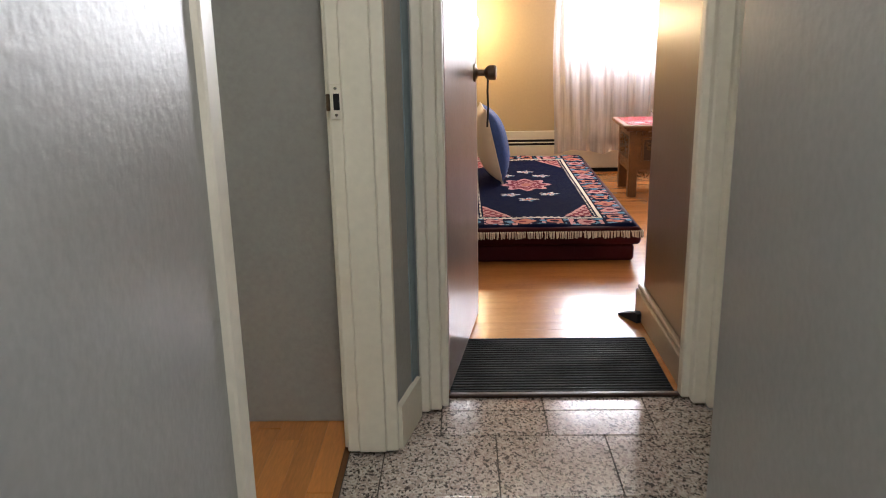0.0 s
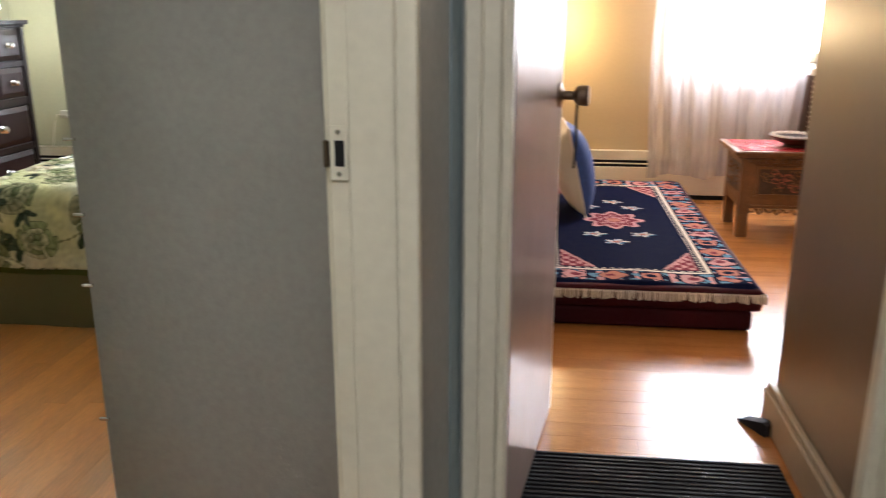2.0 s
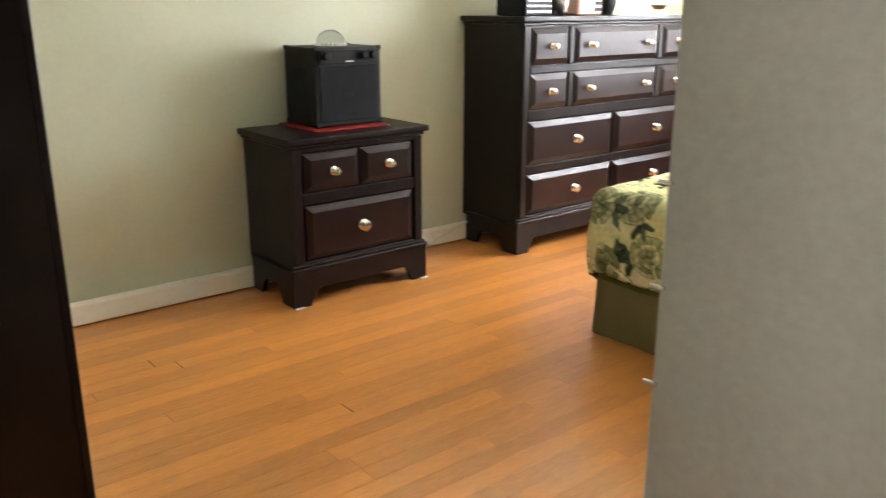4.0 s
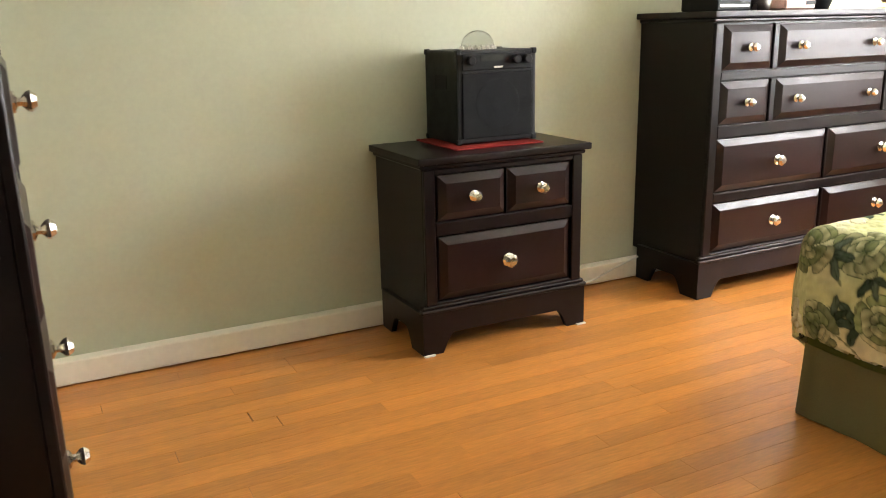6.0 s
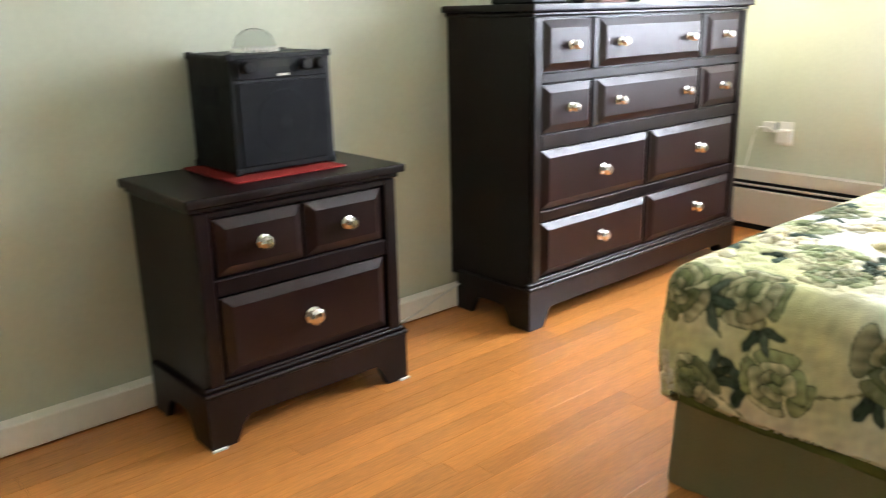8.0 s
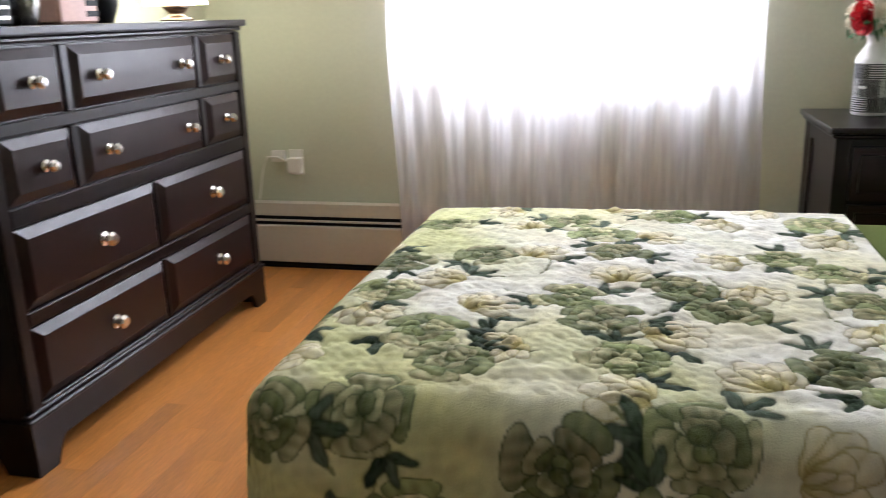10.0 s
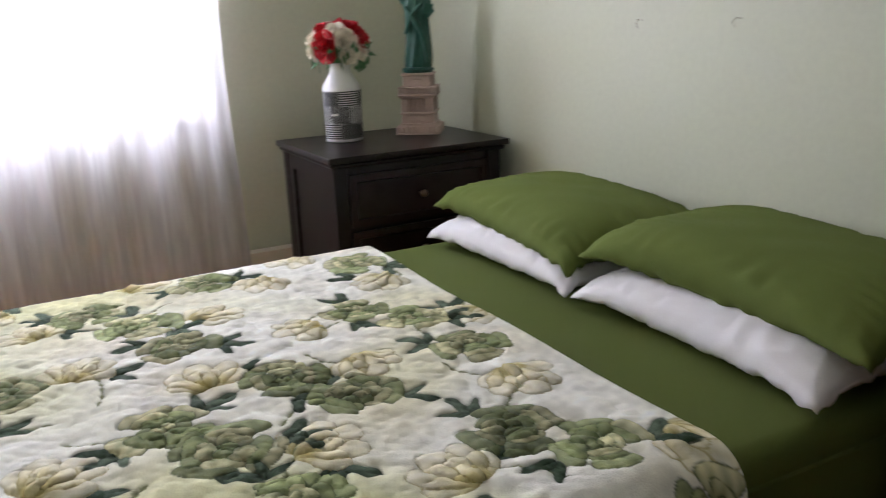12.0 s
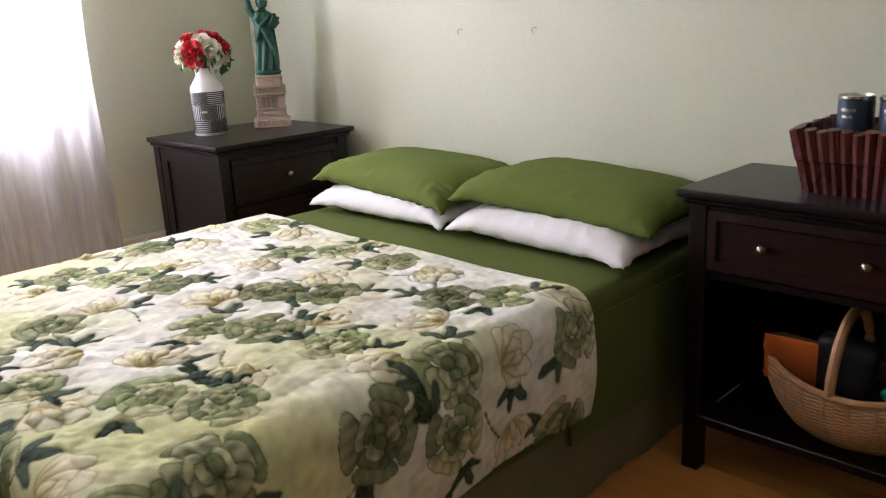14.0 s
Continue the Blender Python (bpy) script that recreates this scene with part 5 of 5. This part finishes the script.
def rug():
    r = thing("rug", pose(-0.075, 7.16, 0.1795), "navy and coral knotted rug with fringe over the floor cushions", "rug")
    W, L, s = 0.97, 2.02, 0.0085
    nx, ny = int(W / s), int(L / s)
    bm = bmesh.new()
    g = {}
    for i in range(nx + 1):
        for j in range(ny + 1):
            x, y = -W / 2 + W * i / nx, -L / 2 + L * j / ny
            z = 0.003 + 0.002 * math.sin(9 * x + 3) * math.sin(5 * y)
            sag = max(0, abs(x) - 0.445) * 0.9 + max(0, abs(y) - 0.975) * 0.7 - 0.005 * max(0, abs(y) - 0.7) / 0.3 * (1 + math.sin(17 * x + 1))
            g[i, j] = bm.verts.new((x, y, z - sag))

    def rosette(x, y, cx, cy, r):
        d = math.hypot(x - cx, (y - cy))
        a = math.atan2(y - cy, x - cx)
        return d / (r * (0.75 + 0.25 * math.cos(5 * a)))

    def pick(x, y):
        ax, ay = abs(x), abs(y)
        ex, ey = W / 2 - ax, L / 2 - ay
        e = min(ex, ey)
        if e < 0.045:
            return 0
        if e < 0.165:
            # broad border of coral flowers, clouds and blue
            t = y if ex < ey else x
            c = (math.floor(t / 0.15) + 0.5) * 0.15
            mid = 0.105
            q = math.hypot(t - c, (e - mid))
            k = int(math.floor(t / 0.15)) % 3
            wob = 0.012 * math.sin(70 * t) * math.cos(60 * e)
            if q + wob < 0.020:
                return 4 if k else 0
            if q + wob < 0.045:
                return (1, 2, 1)[k]
            if q + wob < 0.055:
                return 0
            return 5 if math.sin(55 * t + 30 * e) * math.sin(48 * e - 20 * t) > 0.25 else (2 if math.sin(90 * t) > 0.6 else 0)
        if e < 0.174:
            return 0
        if e < 0.189:
            return 3
        if e < 0.196:
            return 0
        if e < 0.206:
            return 3 if int((x + y) / 0.0170) % 2 else 0
        if e < 0.214:
            return 0
        fx, fy = W / 2 - 0.214 - ax, L / 2 - 0.214 - ay
        if fx + fy * 0.55 < 0.14:
            if abs(fx + fy * 0.55 - 0.132) < 0.010:
                return 2
            return 4 if math.sin(120 * x) * math.sin(95 * y) > -0.1 else 2
        d, a = math.hypot(x, y * 0.85), math.atan2(y * 0.85, x)
        m = d / (0.150 * (0.86 + 0.14 * math.cos(8 * a)))
        if m < 0.22:
            return 1
        if m < 0.62:
            return 4 if math.sin(6 * a + 24 * m) > -0.3 else 2
        if m < 0.80:
            return 4
        if m < 1.0:
            return 2
        for cx, cy in ((0.11, 0.27), (-0.11, 0.27), (0.11, -0.27), (-0.11, -0.27), (0.02, 0.40), (-0.02, -0.40)):
            q = rosette(x, y * 1.25, cx, cy * 1.25, 0.062)
            if q < 0.4:
                return 1
            if q < 0.95:
                return 3 if math.sin(8 * math.atan2(y - cy, x - cx)) > -0.2 else 5
        return 0
    for i in range(nx):
        for j in range(ny):
            f = bm.faces.new((g[i, j], g[i + 1, j], g[i + 1, j + 1], g[i, j + 1]))
            f.material_index = pick(-W / 2 + W * (i + 0.5) / nx, -L / 2 + L * (j + 0.5) / ny)
    p = part("woven_field", bm, [NAVY, CORAL, PINKW, CREAMW, WINEW, STEELB], r, smooth=True)
    so = p.modifiers.new("thick", "SOLIDIFY")
    so.thickness, so.offset = 0.010, -1
    bm = bmesh.new()
    rnd2 = random.Random(9)
    for i in range(120):
        x = -W / 2 + W * (i + 0.5) / 120
        d = rnd2.uniform(-0.006, 0.006)
        tube([(x, -L / 2 + 0.004, -0.018), (x + d * 0.5, -L / 2 - 0.018, -0.022), (x + d, -L / 2 - 0.026, -0.044 + rnd2.uniform(-0.006, 0.004))], 0.0032, 5, bm=bm)
    tagged(part("fringe", bm, CREAMW, r, "cream cotton fringe"), kind="stuff")


rug()
cu = thing("cushion", pose(-0.275, 7.35, 0.192) @ Matrix.Scale(1.08, 4), "blue embroidered square cushion with cream back", "cushion")
for nm, mt, sg in (("front", BLUEVELVET, 1), ("back", LINEN, -1)):
    n = 24
    bm = bmesh.new()
    g = {}
    for i in range(n + 1):
        for j in range(n + 1):
            u, w = 2 * i / n - 1, 2 * j / n - 1
            t = (max(0, 1 - abs(u) ** 2.4) * max(0, 1 - abs(w) ** 2.4)) ** 0.5
            g[i, j] = bm.verts.new((sg * 0.092 * t, 0.195 * u * (1 - 0.06 * (1 - w * w)), 0.205 * w * (1 - 0.06 * (1 - u * u))))
    for i in range(n):
        for j in range(n):
            bm.faces.new((g[i, j], g[i + 1, j], g[i + 1, j + 1], g[i, j + 1]))
    part(nm, bm, mt, cu, smooth=True).matrix_local = pose(0, 0, 0.205, 0, -13, 3)
pts = []
for i in range(65):
    a = 2 * math.pi * i / 64
    c, s = math.cos(a), math.sin(a)
    k = 1 / max(abs(c), abs(s))
    pts.append((0, 0.195 * c * k * (1 - 0.06 * (1 - min(1, (s * k) ** 2))), 0.205 * s * k * (1 - 0.06 * (1 - min(1, (c * k) ** 2)))))
part("piping", tube(pts, 0.005, 6), LINEN, cu).matrix_local = pose(0, 0, 0.205, 0, -13, 3)

t = thing("carved_table", pose(1.03, 7.775, 0) @ Matrix.Diagonal((1, 1, 0.925, 1)), "low carved gilded wooden table with a red top", "table")
part("tabletop", boxes((-0.46, 0.46, -0.225, 0.225, 0.485, 0.508), (-0.44, 0.44, -0.205, 0.205, 0.465, 0.485), bevel=0.004), GOLDWOOD, t)
part("inlay", box(-0.425, 0.425, -0.19, 0.19, 0.5085, 0.511), REDTOP, t, "red lacquered top panel")
for i in range(21):
    part("dentil", box(-0.42 + i * 0.04, -0.40 + i * 0.04, -0.207, -0.1902, 0.445, 0.463), GOLDWOOD, t)
part("case", box(-0.41, 0.41, -0.19, 0.19, 0.175, 0.465, 0.004), GOLDWOOD, t)
part("lower_rail", boxes((-0.355, 0.355, -0.197, -0.1905, 0.178, 0.196), (-0.355, 0.355, -0.201, -0.1905, 0.430, 0.440), bevel=0.002), GOLDWOOD, t)
for x0, x1 in ((-0.34, -0.02), (0.02, 0.34)):
    part("panel_frame", boxes((x0, x1, -0.198, -0.190, 0.245, 0.260), (x0, x1, -0.198, -0.190, 0.405, 0.420), (x0, x0 + 0.015, -0.198, -0.190, 0.260, 0.405), (x1 - 0.015, x1, -0.198, -0.190, 0.260, 0.405)), GOLDWOOD, t)
    bm = box(x0 + 0.016, x1 - 0.016, -0.193, -0.190, 0.261, 0.404)
    for f in bm.faces:
        f.material_index = 0
    rr = random.Random(3)
    for i in range(26):
        cx, cz = rr.uniform(x0 + 0.035, x1 - 0.035), rr.uniform(0.275, 0.390)
        rad = rr.uniform(0.010, 0.022)
        merge(bm, tube([(cx + rad * math.cos(a * 0.9), -0.195, cz + rad * math.sin(a * 0.9)) for a in range(7)], 0.004, 5), None, 1 if i % 3 else 2)
    part("carving", bm, [DARKCARVE, GOLDWOOD, CORAL], t, "dark carved floral panel")
for sx in (-1, 1):
    bm = box(sx * 0.411, sx * 0.414, -0.14, 0.14, 0.26, 0.42)
    rr = random.Random(5)
    for i in range(14):
        cy, cz = rr.uniform(-0.11, 0.11), rr.uniform(0.28, 0.40)
        merge(bm, tube([(sx * 0.416, cy + 0.018 * math.cos(a), cz + 0.018 * math.sin(a)) for a in range(6)], 0.004, 5), None, 1)
    part("side_carving", bm, [DARKCARVE, GOLDWOOD], t)
    for y in (-0.165, 0.165):
        g = box(sx * 0.36, sx * 0.415, y - 0.026, y + 0.026, 0.001, 0.462, 0.004)
        part("leg", g, GOLDWOOD, t)
bm = bmesh.new()
for i in range(16):
    x = -0.345 + i * 0.046
    tube([(x - 0.02, -0.185, 0.173), (x - 0.008, -0.186, 0.151 - 0.012 * (i % 2)), (x + 0.008, -0.186, 0.155), (x + 0.02, -0.185, 0.173)], 0.006, 5, bm=bm)
tagged(part("apron_scrolls", bm, GOLDWOOD, t), kind="stuff")
dsh = thing("bowl", pose(0.91, 7.74, 0.4735), "dark footed bowl with a pale rim on the carved table", "bowl")
part("body", lathe([(0.06, 0), (0.05, 0.012), (0.075, 0.022), (0.13, 0.052), (0.135, 0.058), (0.12, 0.054), (0.06, 0.026), (0, 0.024)], 28), DARKCARVE, dsh, smooth=True)
bm = bmesh.new()
for i in range(26):
    a = 2 * math.pi * i / 26
    lathe([(0.011, 0), (0.013, 0.008), (0.006, 0.016), (0, 0.017)], 6, pose(0.115 * math.cos(a), 0.115 * math.sin(a), 0.052), bm=bm)
part("shell_rim", bm, CREAMW, dsh, "pale scalloped rim")

ac = thing("louvred_unit", pose(1.40, 8.40, 0.309), "dark louvred cooling unit standing beside the sheer curtain", "air conditioner")
part("body", box(-0.25, 0.25, 0.0, 0.145, 0.0, 0.49, 0.008, 2), DARKCARVE, ac)
part("top_panel", box(-0.252, 0.252, -0.012, 0.147, 0.491, 0.535, 0.006), PLASTICW, ac, "pale top panel")
for i in range(15):
    part("louvre", box(-0.235, 0.235, -0.012, -0.001, 0.03 + i * 0.030, 0.042 + i * 0.030, 0.002), HEATER, ac)

lm = thing("wall_lamp", pose(-0.40, 8.549, 1.10), "small warm glowing wall lamp with globe shade", "lamp")
part("backplate", lathe([(0.045, 0), (0.045, 0.012), (0.02, 0.02), (0, 0.02)], 20, pose(0, 0, 0, 90)), SILVER, lm)
part("arm", tube([(0, -0.02, 0), (0, -0.12, -0.01), (0, -0.18, -0.05), (0, -0.18, -0.07)], 0.007), SILVER, lm)
gl = bpy.data.materials.new("lit_globe")
gl.use_nodes = True
gl.node_tree.nodes["Principled BSDF"].inputs["Emission Color"].default_value = (1, 0.75, 0.42, 1)
gl.node_tree.nodes["Principled BSDF"].inputs["Emission Strength"].default_value = 6
sh = part("shade", lathe([(0.03, -0.07)] + [(0.075 * math.sin(math.pi * i / 12), 0.0 - 0.075 * math.cos(math.pi * i / 12)) for i in range(2, 12)] + [(0, 0.075)], 20, pose(0, -0.25, 0)), gl, lm, "glowing warm globe", smooth=True)
sh.visible_shadow = False
# unseen fitting, made up to go with the hall fill light
hl = thing("added_hall_lamp", pose(-0.40, 2.50, 2.499), "round ceiling lamp added out of view to light the hall", "lamp")
part("pan", lathe([(0.14, -0.03), (0.14, 0), (0, 0)], 28), SILVER, hl)

# ---- floors ----
fb = structure("floor_bedroom", box(-4.02, -0.775, 3.42, 8.43, -0.05, -0.004), SUBFLOOR, "oak strip floor with dark joints", "floor")
rnd = random.Random(12)
shared = {}
wd = 0.069
nb = 0
for i in range(46):
    x0 = -3.895 + i * wd
    if x0 > -0.79:
        break
    y = 3.42 - rnd.uniform(0, 1.0)
    while y < 8.30:
        ln = rnd.choice((0.6, 0.8, 1.0, 1.2, 1.5, 1.8))
        y1 = min(y + ln, 8.30)
        y0 = max(y, 3.42)
        if y1 - y0 > 0.02:
            key = round(y1 - y0, 2)
            if key not in shared:
                q = box(-wd / 2 + 0.0004, wd / 2 - 0.0004, 0.0004, key - 0.0004, -0.004, 0.0)
                me = bpy.data.meshes.new("plank")
                q.to_mesh(me)
                q.free()
                me.materials.append(OAK)
                shared[key] = me
            ob = new("plank", shared[key])
            ob.location = (x0 + wd / 2, y0, 0)
            ob.parent = fb
            nb += 1
        y += ln
fg = structure("floor_guest", box(-0.645, 2.05, 4.735, 8.575, -0.05, -0.003), SUBFLOOR, "polished orange wooden floor with tight joints", "floor")
for j in range(48):
    yy = 4.735 + j * 0.08
    x = -0.70 - rnd.uniform(0, 0.8)
    while x < 2.0:
        ln = rnd.uniform(0.7, 1.6)
        if x + ln > -0.63:
            obj("plank", box(max(x, -0.645) + 0.0003, min(x + ln, 2.05) - 0.0003, yy + 0.0003, yy + 0.0797, -0.003, 0.0), OAK2, fg)
        x += ln
ft = structure("floor_hall", box(-0.775, 1.2, 0.28, 4.72, -0.05, -0.005), GROUT, "speckled granite tile floor with dark joints", "floor")
T = 0.313
rows = [(4.629, 4.716, 0.105)] + [(4.474, 4.627, 0.105)] + [(4.474 - (i + 1) * T, 4.472 - i * T, -0.049 + (0.157 if i % 2 else 0)) for i in range(13)]
for y0, y1, jx in rows:
    x = jx - 3 * T
    while x < 0.9:
        a, b = max(x, -0.773), min(x + T, 0.45 if y0 < 3.8 else 1.2)
        if b - a > 0.01 and y1 > 0.3:
            q = box(a + 0.0015, b - 0.0015, max(y0, 0.3) + 0.001, y1 - 0.001, -0.006, 0.0, 0.001)
            ob = obj("tile", q, GRANITE, ft)
        x += T
